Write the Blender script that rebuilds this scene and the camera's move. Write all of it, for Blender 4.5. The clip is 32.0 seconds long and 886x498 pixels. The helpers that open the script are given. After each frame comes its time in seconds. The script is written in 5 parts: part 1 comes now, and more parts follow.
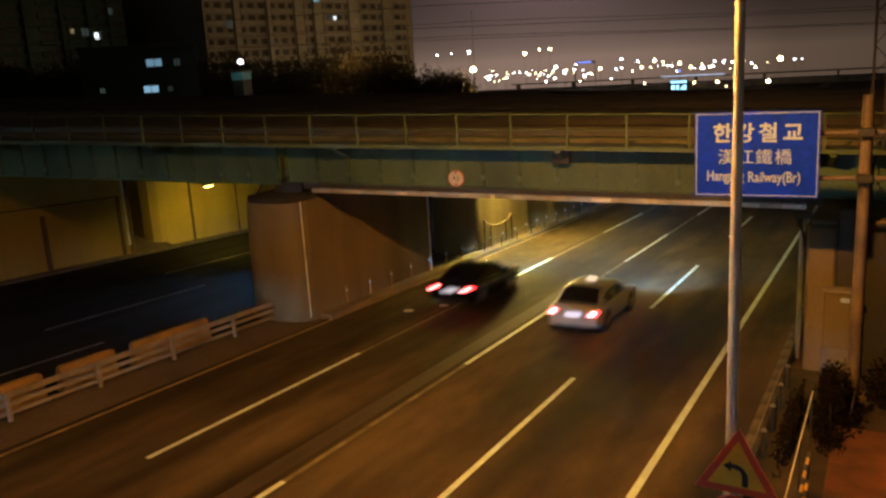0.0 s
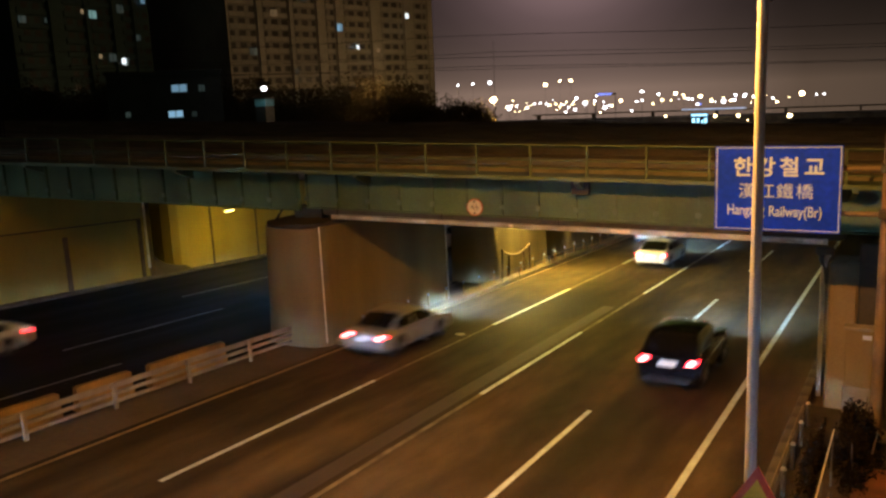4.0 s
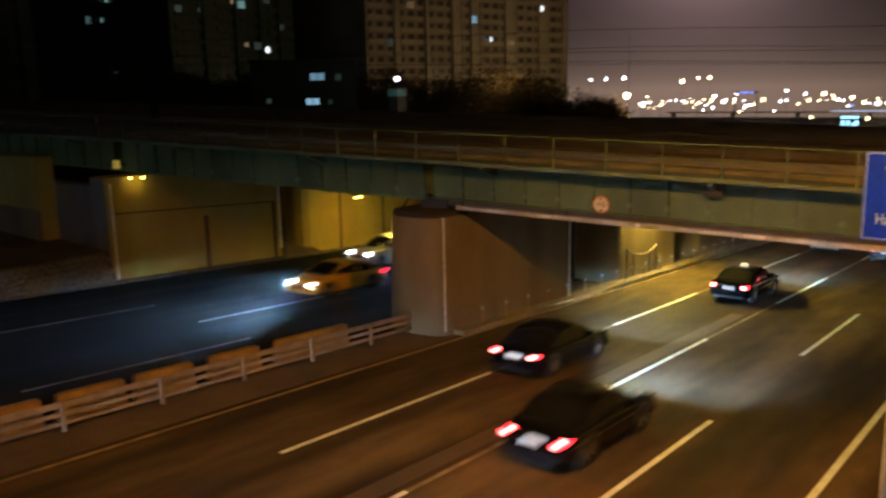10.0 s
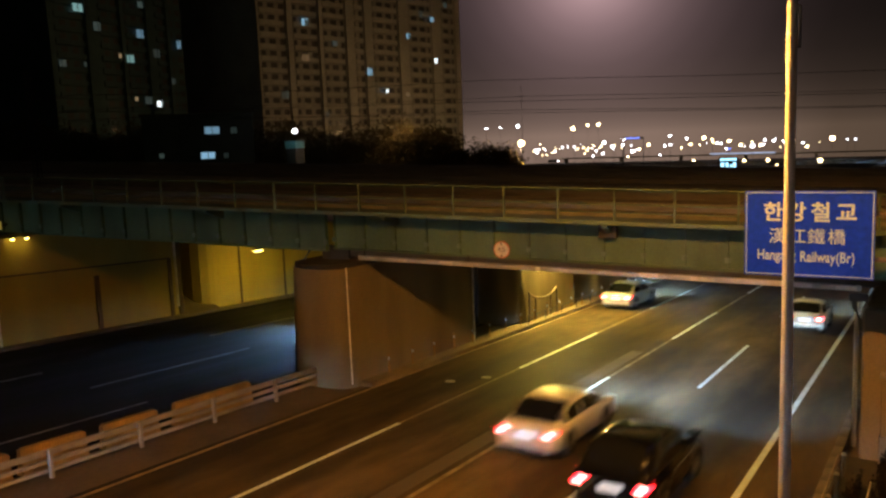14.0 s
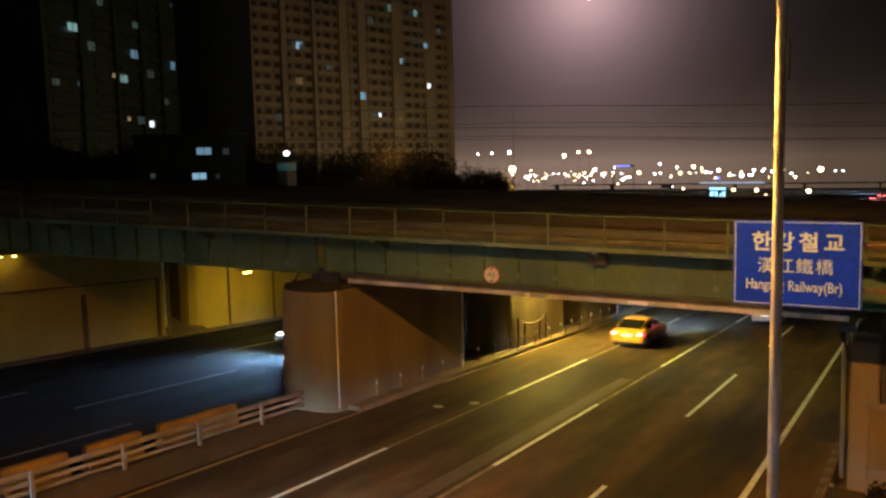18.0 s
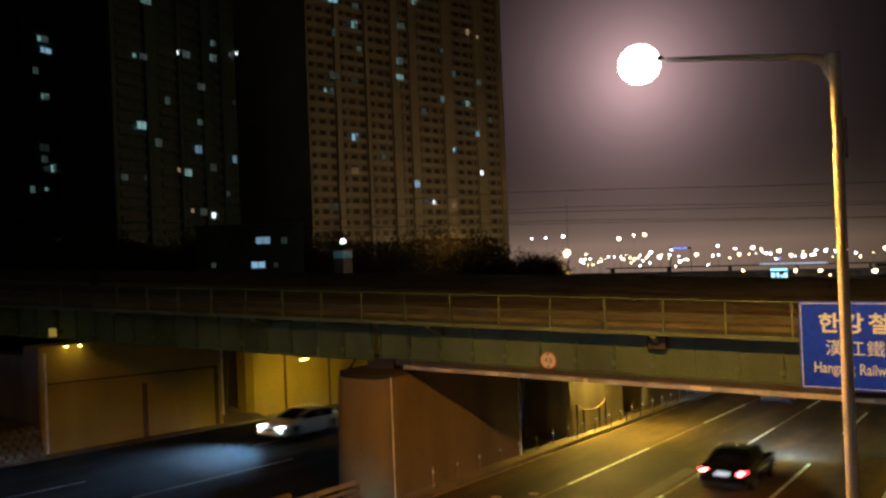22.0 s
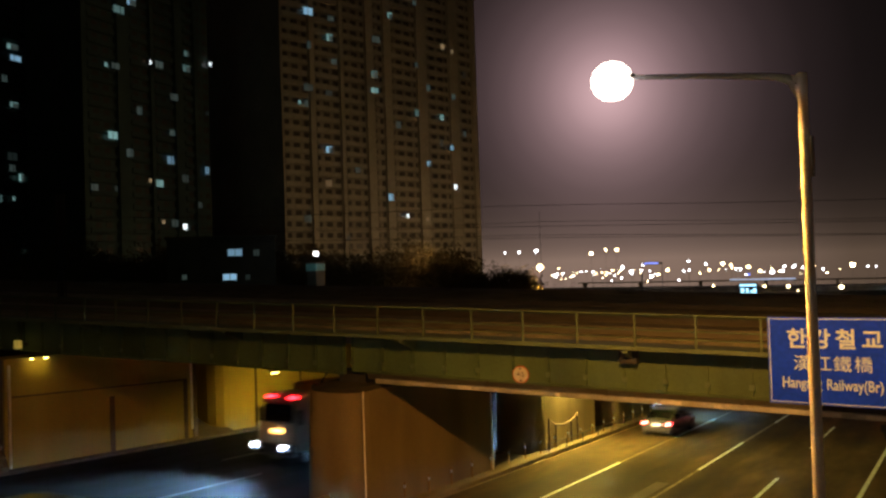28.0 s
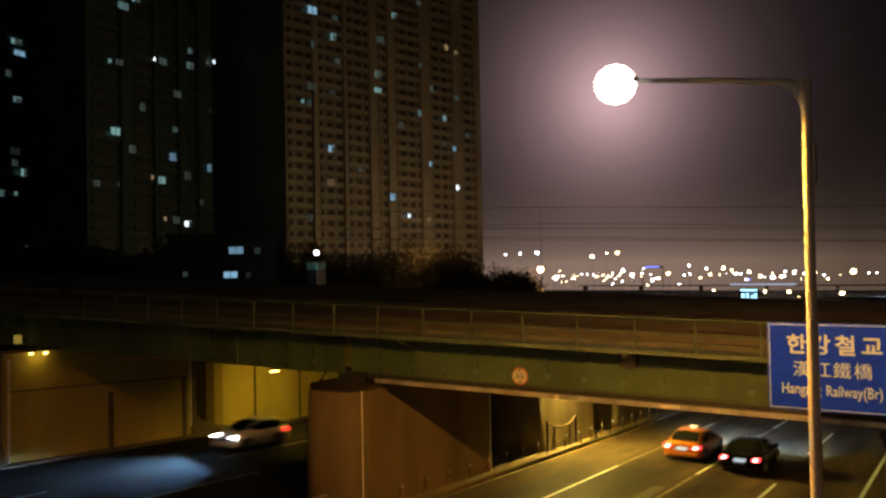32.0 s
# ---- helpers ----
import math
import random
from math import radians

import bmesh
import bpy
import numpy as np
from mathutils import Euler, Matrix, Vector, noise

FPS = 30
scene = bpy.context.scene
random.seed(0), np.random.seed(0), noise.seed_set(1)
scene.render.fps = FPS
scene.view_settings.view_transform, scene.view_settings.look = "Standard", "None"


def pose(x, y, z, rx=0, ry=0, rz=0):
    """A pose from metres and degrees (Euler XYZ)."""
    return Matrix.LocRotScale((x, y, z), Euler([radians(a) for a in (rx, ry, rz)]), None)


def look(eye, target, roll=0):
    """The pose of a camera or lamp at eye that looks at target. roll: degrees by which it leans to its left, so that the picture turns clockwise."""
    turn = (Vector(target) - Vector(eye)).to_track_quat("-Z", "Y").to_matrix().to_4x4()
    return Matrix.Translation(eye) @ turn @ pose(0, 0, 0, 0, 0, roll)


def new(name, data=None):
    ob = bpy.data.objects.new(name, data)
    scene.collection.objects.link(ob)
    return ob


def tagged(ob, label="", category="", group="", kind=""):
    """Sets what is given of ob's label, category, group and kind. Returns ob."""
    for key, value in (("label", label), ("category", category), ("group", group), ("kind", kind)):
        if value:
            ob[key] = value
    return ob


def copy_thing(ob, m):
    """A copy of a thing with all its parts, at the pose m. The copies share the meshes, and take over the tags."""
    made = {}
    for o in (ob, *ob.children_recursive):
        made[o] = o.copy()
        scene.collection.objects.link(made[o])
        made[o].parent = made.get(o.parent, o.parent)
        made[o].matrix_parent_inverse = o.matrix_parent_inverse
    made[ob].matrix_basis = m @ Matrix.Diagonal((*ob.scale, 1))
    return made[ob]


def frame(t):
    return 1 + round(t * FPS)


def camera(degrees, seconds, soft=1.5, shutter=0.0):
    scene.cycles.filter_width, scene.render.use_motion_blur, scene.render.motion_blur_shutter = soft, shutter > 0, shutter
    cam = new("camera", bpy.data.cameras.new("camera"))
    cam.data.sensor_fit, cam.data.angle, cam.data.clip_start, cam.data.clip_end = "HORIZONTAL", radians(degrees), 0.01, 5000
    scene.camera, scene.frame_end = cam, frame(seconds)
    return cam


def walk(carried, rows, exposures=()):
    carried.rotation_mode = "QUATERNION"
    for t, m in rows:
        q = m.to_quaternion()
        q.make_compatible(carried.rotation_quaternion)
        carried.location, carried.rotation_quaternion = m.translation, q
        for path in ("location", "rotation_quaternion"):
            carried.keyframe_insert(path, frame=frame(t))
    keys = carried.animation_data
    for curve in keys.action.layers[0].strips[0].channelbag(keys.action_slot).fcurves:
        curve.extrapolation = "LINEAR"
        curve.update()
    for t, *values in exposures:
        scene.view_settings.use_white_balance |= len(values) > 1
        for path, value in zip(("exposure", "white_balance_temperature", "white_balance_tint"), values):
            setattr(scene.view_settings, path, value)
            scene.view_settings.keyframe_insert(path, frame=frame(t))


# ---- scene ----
EYE = (0.0, 0.0, 7.75)
cam = camera(57.47, 32.0, soft=2.6, shutter=1.0)
# seconds, yaw, pitch, roll of a hand-held camera that turns on the spot
walk(cam, [(t, pose(*EYE, 90 + p, r, y)) for t, y, p, r in (
        (0, 28.45, -12.80, 3.45), (0.5, 28.58, -13.36, 3.15), (1, 29.05, -13.61, 2.90), (1.5, 29.13, -13.53, 2.78),
        (2, 29.44, -13.06, 2.81), (2.5, 29.53, -12.42, 2.75), (3, 29.52, -11.45, 2.65), (3.5, 29.68, -10.94, 2.54),
        (5.5, 30.53, -9.96, 2.81), (6, 30.54, -9.43, 2.50), (6.5, 30.62, -9.29, 2.63), (7, 31.10, -9.05, 2.57),
        (7.5, 31.43, -9.06, 2.70), (8, 31.49, -9.10, 2.51), (8.5, 31.88, -9.03, 2.37), (9, 37.41, -10.56, 2.64),
        (9.5, 40.51, -11.54, 2.18), (10, 38.99, -10.90, 1.23), (10.5, 35.15, -10.48, 1.29), (11, 31.27, -8.69, 1.77),
        (11.5, 29.26, -7.74, 2.25), (12, 28.17, -7.44, 2.25), (12.5, 28.73, -7.33, 2.47), (13, 30.23, -7.40, 2.50),
        (13.5, 31.31, -7.63, 2.59), (14, 31.87, -7.65, 2.32), (14.5, 32.15, -7.63, 2.11), (16.5, 32.21, -7.07, 1.47),
        (17, 31.84, -6.71, 1.16), (17.5, 31.65, -6.16, 1.26), (18, 31.28, -5.94, 1.37), (18.5, 30.75, -5.10, 1.67),
        (19, 30.83, -3.29, 1.83), (19.5, 32.29, -1.66, 2.14), (20, 32.97, -0.02, 2.36), (20.5, 33.67, 0.35, 2.42),
        (21, 34.31, 0.13, 2.49), (21.5, 34.84, 0.20, 2.34), (22, 35.11, 0.23, 2.30), (22.5, 33.42, 0.22, 2.03),
        (23, 32.84, 0.19, 2.24), (23.5, 32.74, 0.08, 2.59), (24, 32.35, 0.21, 2.28), (24.5, 32.28, 0.57, 1.91),
        (25, 32.44, 0.76, 2.05), (25.5, 32.53, 0.88, 2.17), (27.5, 33.32, 1.05, 1.97), (28, 33.22, 1.12, 1.88),
        (28.5, 33.19, 1.15, 1.76), (29, 33.29, 1.16, 1.80), (29.5, 33.46, 1.03, 1.76), (30, 33.66, 0.97, 1.42),
        (30.5, 33.74, 1.06, 1.15), (31, 33.62, 1.21, 0.93), (31.5, 33.49, 1.27, 1.05), (32, 33.27, 1.17, 1.07))])

# ---------------------------------------------------------------- world and large lights
world = bpy.data.worlds.new("night_sky")
scene.world = world
world.use_nodes = True
wt = world.node_tree
wn, wl = wt.nodes, wt.links
bg = wn["Background"]


def painted_sky(n, l, way):
    """Sky colour in the direction way: the near road lamp's halo painted round it, and a low band of city haze
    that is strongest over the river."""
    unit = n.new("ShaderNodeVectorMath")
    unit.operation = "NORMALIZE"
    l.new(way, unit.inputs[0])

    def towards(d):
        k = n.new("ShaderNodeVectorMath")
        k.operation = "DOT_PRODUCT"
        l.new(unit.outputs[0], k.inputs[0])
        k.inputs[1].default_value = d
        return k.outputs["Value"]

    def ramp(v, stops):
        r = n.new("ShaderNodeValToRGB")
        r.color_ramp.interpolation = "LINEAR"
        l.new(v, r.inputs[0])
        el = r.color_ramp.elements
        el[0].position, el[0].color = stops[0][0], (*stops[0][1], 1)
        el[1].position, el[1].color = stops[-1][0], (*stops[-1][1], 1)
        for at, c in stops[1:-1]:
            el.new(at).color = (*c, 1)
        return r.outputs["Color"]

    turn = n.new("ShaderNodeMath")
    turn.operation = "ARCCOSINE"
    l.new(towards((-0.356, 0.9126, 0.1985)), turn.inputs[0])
    # the painted halo thins out with the angle from the lamp; the clear sky beyond is nearly black
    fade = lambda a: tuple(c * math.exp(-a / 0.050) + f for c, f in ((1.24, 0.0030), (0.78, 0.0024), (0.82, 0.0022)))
    lamp_halo = ramp(turn.outputs[0], [(a, fade(a)) for a in (0.0, 0.02, 0.04, 0.06, 0.08, 0.10, 0.125, 0.15, 0.18, 0.22, 0.27, 0.33, 0.42, 0.6, 1.0)])
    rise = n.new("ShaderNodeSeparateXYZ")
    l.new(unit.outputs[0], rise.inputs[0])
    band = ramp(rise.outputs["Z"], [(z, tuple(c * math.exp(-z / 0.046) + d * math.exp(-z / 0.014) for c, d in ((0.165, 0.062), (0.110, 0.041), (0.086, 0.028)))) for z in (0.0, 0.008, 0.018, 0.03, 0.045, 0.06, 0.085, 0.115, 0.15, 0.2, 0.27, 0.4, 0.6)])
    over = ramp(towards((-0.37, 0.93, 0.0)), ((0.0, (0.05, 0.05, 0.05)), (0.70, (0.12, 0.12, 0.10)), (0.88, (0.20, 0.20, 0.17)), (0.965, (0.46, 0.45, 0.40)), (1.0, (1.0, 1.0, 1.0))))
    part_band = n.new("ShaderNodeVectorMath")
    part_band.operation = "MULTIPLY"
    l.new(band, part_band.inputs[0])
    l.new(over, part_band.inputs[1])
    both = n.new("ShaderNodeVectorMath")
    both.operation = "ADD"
    l.new(lamp_halo, both.inputs[0])
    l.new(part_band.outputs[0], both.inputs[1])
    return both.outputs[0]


wl.new(painted_sky(wn, wl, wn.new("ShaderNodeTexCoord").outputs["Generated"]), bg.inputs["Color"])
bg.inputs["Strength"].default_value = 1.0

SODIUM = (1.0, 0.42, 0.070)
PALE = (1.0, 0.70, 0.42)
YELLOW = (1.0, 0.68, 0.07)


def lamp(name, where, target, watts, colour, size=0.5, spread=180):
    d = bpy.data.lights.new(name, "AREA")
    d.shape, d.size, d.energy, d.color, d.spread = "DISK", size, watts, colour, radians(spread)
    ob = new(name, d)
    ob.matrix_world = look(where, target)
    return ob



def bulb(name, where, watts, colour, radius=0.15):
    d = bpy.data.lights.new(name, "POINT")
    d.energy, d.color, d.shadow_soft_size = watts, colour, radius
    ob = new(name, d)
    ob.location = where
    return ob


def cutoff(name, where, watts, colour, cone, blend):
    """A street lantern: even below, fading out towards the horizontal."""
    d = bpy.data.lights.new(name, "SPOT")
    d.energy, d.color, d.shadow_soft_size, d.spot_size, d.spot_blend = watts, colour, 0.15, radians(cone), blend
    ob = new(name, d)
    ob.location = where
    return ob


cutoff("street_light", (-4.98, 12.95, 10.28), 7200, SODIUM, 178, 0.5)
bulb("street_light", (-4.98, -23.0, 11.50), 2000, PALE)
bulb("far_street_light", (-66.7, 134.4, 5.9), 16000, (1.0, 0.62, 0.30), 0.4)
for place in ((-62.0, 172.0, 7.5), (-34.0, 188.0, 7.5), (-8.0, 176.0, 7.5)):
    cutoff("yard_light", place, 30000, (1.0, 0.60, 0.20), 150, 0.4)
bulb("yard_light", (-98.8, 179.6, 10.25), 4500, (1.0, 0.62, 0.28), 0.4)
bulb("estate_light", (-76.5, 84.5, 9.7), 110, (0.85, 0.95, 1.0), 0.3)
cutoff("yard_light", (-58.0, 84.0, 11.5), 800, (1.0, 0.58, 0.22), 165, 0.4)
bulb("estate_light", (-72.0, 52.5, 9.5), 220, (0.60, 1.0, 0.22), 0.3)
lamp("underpass_light", (-18.3, 39.6, 2.78), (-14.4, 39.9, -1.1), 2600, (1.0, 0.70, 0.13), 0.4, 175)
lamp("underpass_light", (-33.0, 34.6, 1.9), (-34.2, 36.0, -2.4), 330, YELLOW, 0.4)
lamp("underpass_light", (-37.2, 21.7, 3.84), (-36.8, 21.7, 1.0), 3, YELLOW, 0.2)


# ---------------------------------------------------------------- materials
def material(name, base, rough=0.8, metal=0.0, spots=None, scale=3.0, amount=0.35, fine=40.0, bump=0.15, emission=None, strength=0.0, coat=0.0, streaks=0.0, spec=0.5):
    """Base colour varied by a broad stain noise and a fine grain, with relief from the grain."""
    m = bpy.data.materials.new(name)
    m.use_nodes = True
    n, l = m.node_tree.nodes, m.node_tree.links
    b = n["Principled BSDF"]
    b.inputs["Roughness"].default_value, b.inputs["Metallic"].default_value = rough, metal
    b.inputs["Specular IOR Level"].default_value = spec
    b.inputs["Coat Weight"].default_value = coat
    b.inputs["Base Color"].default_value = (*base, 1)
    if emission:
        b.inputs["Emission Color"].default_value = (*emission, 1)
        b.inputs["Emission Strength"].default_value = strength
    if amount > 0:
        tc = n.new("ShaderNodeTexCoord")
        mp = n.new("ShaderNodeMapping")
        l.new(tc.outputs["Object"], mp.inputs[0])
        if streaks:
            mp.inputs["Scale"].default_value = (1, 1, streaks)
        n1 = n.new("ShaderNodeTexNoise")
        n1.inputs["Scale"].default_value, n1.inputs["Detail"].default_value = 1.0 / scale, 6
        n2 = n.new("ShaderNodeTexNoise")
        n2.inputs["Scale"].default_value, n2.inputs["Detail"].default_value = fine, 3
        l.new(mp.outputs[0], n1.inputs["Vector"])
        l.new(tc.outputs["Object"], n2.inputs["Vector"])
        r1 = n.new("ShaderNodeMapRange")
        r1.inputs["From Min"].default_value, r1.inputs["From Max"].default_value = 0.35, 0.68
        l.new(n1.outputs["Fac"], r1.inputs["Value"])
        mx = n.new("ShaderNodeMix")
        mx.data_type = "RGBA"
        l.new(r1.outputs["Result"], mx.inputs["Factor"])
        dark = spots or tuple(c * (1 - amount) for c in base)
        mx.inputs["A"].default_value, mx.inputs["B"].default_value = (*base, 1), (*dark, 1)
        m2 = n.new("ShaderNodeMix")
        m2.data_type, m2.blend_type = "RGBA", "MULTIPLY"
        m2.inputs["Factor"].default_value = 0.45
        l.new(mx.outputs["Result"], m2.inputs["A"])
        l.new(n2.outputs["Fac"], m2.inputs["B"])
        gain = n.new("ShaderNodeMix")
        gain.data_type, gain.blend_type = "RGBA", "MULTIPLY"
        gain.inputs["Factor"].default_value = 1.0
        gain.inputs["B"].default_value = (1.25, 1.25, 1.25, 1)
        l.new(m2.outputs["Result"], gain.inputs["A"])
        l.new(gain.outputs["Result"], b.inputs["Base Color"])
        if bump:
            bp = n.new("ShaderNodeBump")
            bp.inputs["Strength"].default_value, bp.inputs["Distance"].default_value = bump, 0.02
            l.new(n2.outputs["Fac"], bp.inputs["Height"])
            l.new(bp.outputs["Normal"], b.inputs["Normal"])
    return m


M = {}


def asphalt_material(name="asphalt", low=(0.016, 0.0125, 0.0080, 1), high=(0.150, 0.113, 0.060, 1), polish=0.12, sheen=0.07):
    """Dark asphalt with long wheel tracks, blotches, grain and a slightly polished sheen where tyres run."""
    m = bpy.data.materials.new(name)
    m.use_nodes = True
    n, l = m.node_tree.nodes, m.node_tree.links
    b = n["Principled BSDF"]
    b.inputs["Specular IOR Level"].default_value = sheen
    tc = n.new("ShaderNodeTexCoord")

    def noise_at(scale, sx, sy, detail):
        mp = n.new("ShaderNodeMapping")
        mp.inputs["Scale"].default_value = (sx, sy, 1)
        l.new(tc.outputs["Object"], mp.inputs[0])
        t = n.new("ShaderNodeTexNoise")
        t.inputs["Scale"].default_value, t.inputs["Detail"].default_value = scale, detail
        l.new(mp.outputs[0], t.inputs["Vector"])
        return t.outputs["Fac"]

    def remap(v, a, b_, c, d):
        r = n.new("ShaderNodeMapRange")
        for k, x in (("From Min", a), ("From Max", b_), ("To Min", c), ("To Max", d)):
            r.inputs[k].default_value = x
        l.new(v, r.inputs["Value"])
        return r.outputs["Result"]

    def times(a, b_):
        k = n.new("ShaderNodeMath")
        k.operation = "MULTIPLY"
        l.new(a, k.inputs[0])
        l.new(b_, k.inputs[1])
        return k.outputs[0]

    tracks = noise_at(1.0, 0.75, 0.010, 1)
    blotch = noise_at(0.22, 1, 0.5, 6)
    grain = noise_at(55, 1, 1, 3)
    v = times(times(remap(tracks, 0.35, 0.68, 0.45, 1.35), remap(blotch, 0.35, 0.7, 0.72, 1.28)), times(remap(grain, 0.3, 0.7, 0.70, 1.30), remap(noise_at(2.2, 1.0, 0.25, 5), 0.3, 0.7, 0.82, 1.18)))
    col = n.new("ShaderNodeMix")
    col.data_type = "RGBA"
    l.new(remap(v, 0.3, 1.8, 0.0, 1.0), col.inputs["Factor"])
    col.inputs["A"].default_value, col.inputs["B"].default_value = low, high
    l.new(col.outputs["Result"], b.inputs["Base Color"])
    l.new(remap(tracks, 0.35, 0.68, 0.55 + polish, 0.78 + polish), b.inputs["Roughness"])
    bp = n.new("ShaderNodeBump")
    bp.inputs["Strength"].default_value, bp.inputs["Distance"].default_value = 0.35, 0.02
    l.new(grain, bp.inputs["Height"])
    l.new(bp.outputs["Normal"], b.inputs["Normal"])
    return m


M["asphalt"] = asphalt_material()
M["asphalt_unlit"] = asphalt_material("unlit_asphalt", (0.0045, 0.0045, 0.0042, 1), (0.016, 0.0150, 0.0095, 1), 0.16, 0.06)
M["patch"] = material("asphalt_patch", (0.052, 0.038, 0.020), 0.7, scale=2, fine=60, bump=0.3)
M["paint_white"] = material("road_paint_white", (0.68, 0.84, 0.90), 0.6, spots=(0.50, 0.60, 0.62), scale=0.6, fine=25)
M["paint_dim"] = material("dim_road_paint", (0.30, 0.31, 0.32), 0.7, spots=(0.12, 0.12, 0.12), scale=0.8, fine=25)
M["paint_yellow"] = material("road_paint_yellow", (0.36, 0.26, 0.10), 0.7, spots=(0.13, 0.10, 0.05), scale=0.7, fine=25)
M["concrete"] = material("concrete", (0.225, 0.178, 0.092), 0.9, spots=(0.13, 0.10, 0.052), scale=2.2, fine=22, streaks=0.25)
M["concrete_dark"] = material("darker_concrete", (0.22, 0.20, 0.18), 0.9, spots=(0.11, 0.10, 0.09), scale=2.6, fine=18, streaks=0.3)
M["concrete_wall"] = material("lamp_yellow_concrete", (0.43, 0.335, 0.07), 0.85, spots=(0.28, 0.21, 0.042), scale=3.4, fine=18, streaks=0.3)
M["pale_beam"] = material("pale_steel", (0.58, 0.60, 0.58), 0.45, 0.2, spots=(0.34, 0.33, 0.29), scale=0.9, fine=9, bump=0.08)
M["joint_dark"] = material("dark_joint_and_shadow", (0.12, 0.085, 0.045), 0.9, scale=0.6, fine=12)
M["kerb_dark"] = material("dark_kerb_stone", (0.13, 0.11, 0.085), 0.95, spots=(0.06, 0.05, 0.04), scale=0.9, fine=14)
M["near_black"] = material("near_black_concrete", (0.050, 0.046, 0.034), 0.9, spots=(0.025, 0.023, 0.018), scale=1.6, fine=14, streaks=0.3)
M["dark_soil"] = material("dark_soil", (0.050, 0.036, 0.020), 0.95, spots=(0.025, 0.019, 0.012), scale=0.9, fine=9, bump=0.6)
M["kerb"] = material("kerb_stone", (0.38, 0.35, 0.30), 0.9, spots=(0.20, 0.18, 0.15), scale=1.4, fine=20)
M["green_steel"] = material("green_painted_steel", (0.115, 0.190, 0.085), 0.55, spots=(0.062, 0.105, 0.046), scale=1.8, fine=14, bump=0.08, streaks=0.4)
M["green_light"] = material("faded_green_paint", (0.15, 0.225, 0.140), 0.55, spots=(0.09, 0.13, 0.08), scale=1.2, fine=14, bump=0.08)
M["steel_dark"] = material("dark_steel", (0.05, 0.05, 0.045), 0.6, spots=(0.03, 0.025, 0.02), scale=1.0, fine=15)
M["galvanised"] = material("galvanised_steel", (0.45, 0.44, 0.42), 0.4, 0.8, scale=0.8, amount=0.3, fine=18, bump=0.05)
M["pipe_steel"] = material("bright_galvanised_pipe", (0.92, 0.90, 0.86), 0.35, 0.0, scale=0.5, amount=0.3, fine=12, bump=0.05)
M["weathered_steel"] = material("weathered_steel", (0.20, 0.15, 0.10), 0.7, spots=(0.11, 0.08, 0.06), scale=0.7, fine=14, bump=0.1)
M["pole_paint"] = material("pole_paint", (0.57, 0.62, 0.68), 0.6, spots=(0.50, 0.53, 0.56), scale=1.6, fine=30, bump=0.0)
M["fence_white"] = material("dull_white_painted_rail", (0.30, 0.265, 0.215), 0.6, spots=(0.17, 0.14, 0.105), scale=0.9, fine=15, bump=0.05)
M["amber_block"] = material("amber_plastic", (0.36, 0.22, 0.06), 0.7, spots=(0.20, 0.12, 0.04), scale=0.8, fine=15)
M["blue_sign"] = material("blue_sign_sheet", (0.005, 0.042, 0.95), 0.6, amount=0.15, scale=0.8, fine=8, bump=0.0, spec=0.12)
M["white_sign"] = material("blue_tinted_sign_sheet", (0.46, 0.60, 0.99), 0.45, amount=0.08, scale=0.5, fine=8, bump=0.0)
M["warm_white"] = material("warm_white_sheet", (0.80, 0.76, 0.64), 0.5, amount=0.15, scale=0.3, fine=8, bump=0.0)
M["light_red"] = material("light_red_sheet", (0.60, 0.15, 0.05), 0.5, amount=0.2, scale=0.3, fine=8, bump=0.0)
M["red_sign"] = material("red_sign_sheet", (0.62, 0.09, 0.045), 0.45, amount=0.2, scale=0.5, fine=8, bump=0.0)
M["yellow_sign"] = material("yellow_sign_sheet", (0.80, 0.50, 0.03), 0.45, amount=0.15, scale=0.5, fine=8, bump=0.0)
M["black"] = material("black_paint", (0.015, 0.015, 0.015), 0.5, amount=0.2, scale=0.5, fine=10, bump=0.0)
M["ballast"] = material("ballast", (0.40, 0.38, 0.27), 0.95, spots=(0.25, 0.235, 0.17), scale=1.0, fine=9, bump=0.6)
M["rail_steel"] = material("rail_steel", (0.22, 0.20, 0.16), 0.6, 0.5, scale=2, fine=20, bump=0.05)
M["earth"] = material("bare_earth", (0.12, 0.09, 0.06), 0.95, spots=(0.06, 0.05, 0.03), scale=2.5, fine=8, bump=0.6)
M["brick_path"] = material("red_brick_paving", (0.17, 0.060, 0.020), 0.85, spots=(0.065, 0.027, 0.012), scale=0.8, fine=10, bump=0.3)
M["stone"] = material("rubble_stone", (0.16, 0.15, 0.12), 0.9, spots=(0.09, 0.085, 0.07), scale=0.7, fine=9, bump=0.4)
M["tower_wall"] = material("tower_render", (0.44, 0.41, 0.33), 0.9, spots=(0.34, 0.32, 0.25), scale=9, fine=1.5, bump=0.0)
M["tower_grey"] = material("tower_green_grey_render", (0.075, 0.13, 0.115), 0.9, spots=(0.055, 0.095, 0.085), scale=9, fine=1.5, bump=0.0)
M["tower_recess"] = material("balcony_recess", (0.33, 0.31, 0.25), 0.7, scale=4, fine=2, bump=0.0)
M["dark_glass"] = material("dark_window_glass", (0.12, 0.115, 0.10), 0.25, amount=0.3, scale=5, fine=2, bump=0.0)
M["bark"] = material("bark", (0.10, 0.075, 0.05), 0.95, scale=0.5, fine=12, bump=0.5)
M["bush_leaf"] = material("near_black_leaf", (0.015, 0.010, 0.006), 0.8, spots=(0.008, 0.006, 0.004), scale=0.3, fine=8, bump=0.0, spec=0.08)
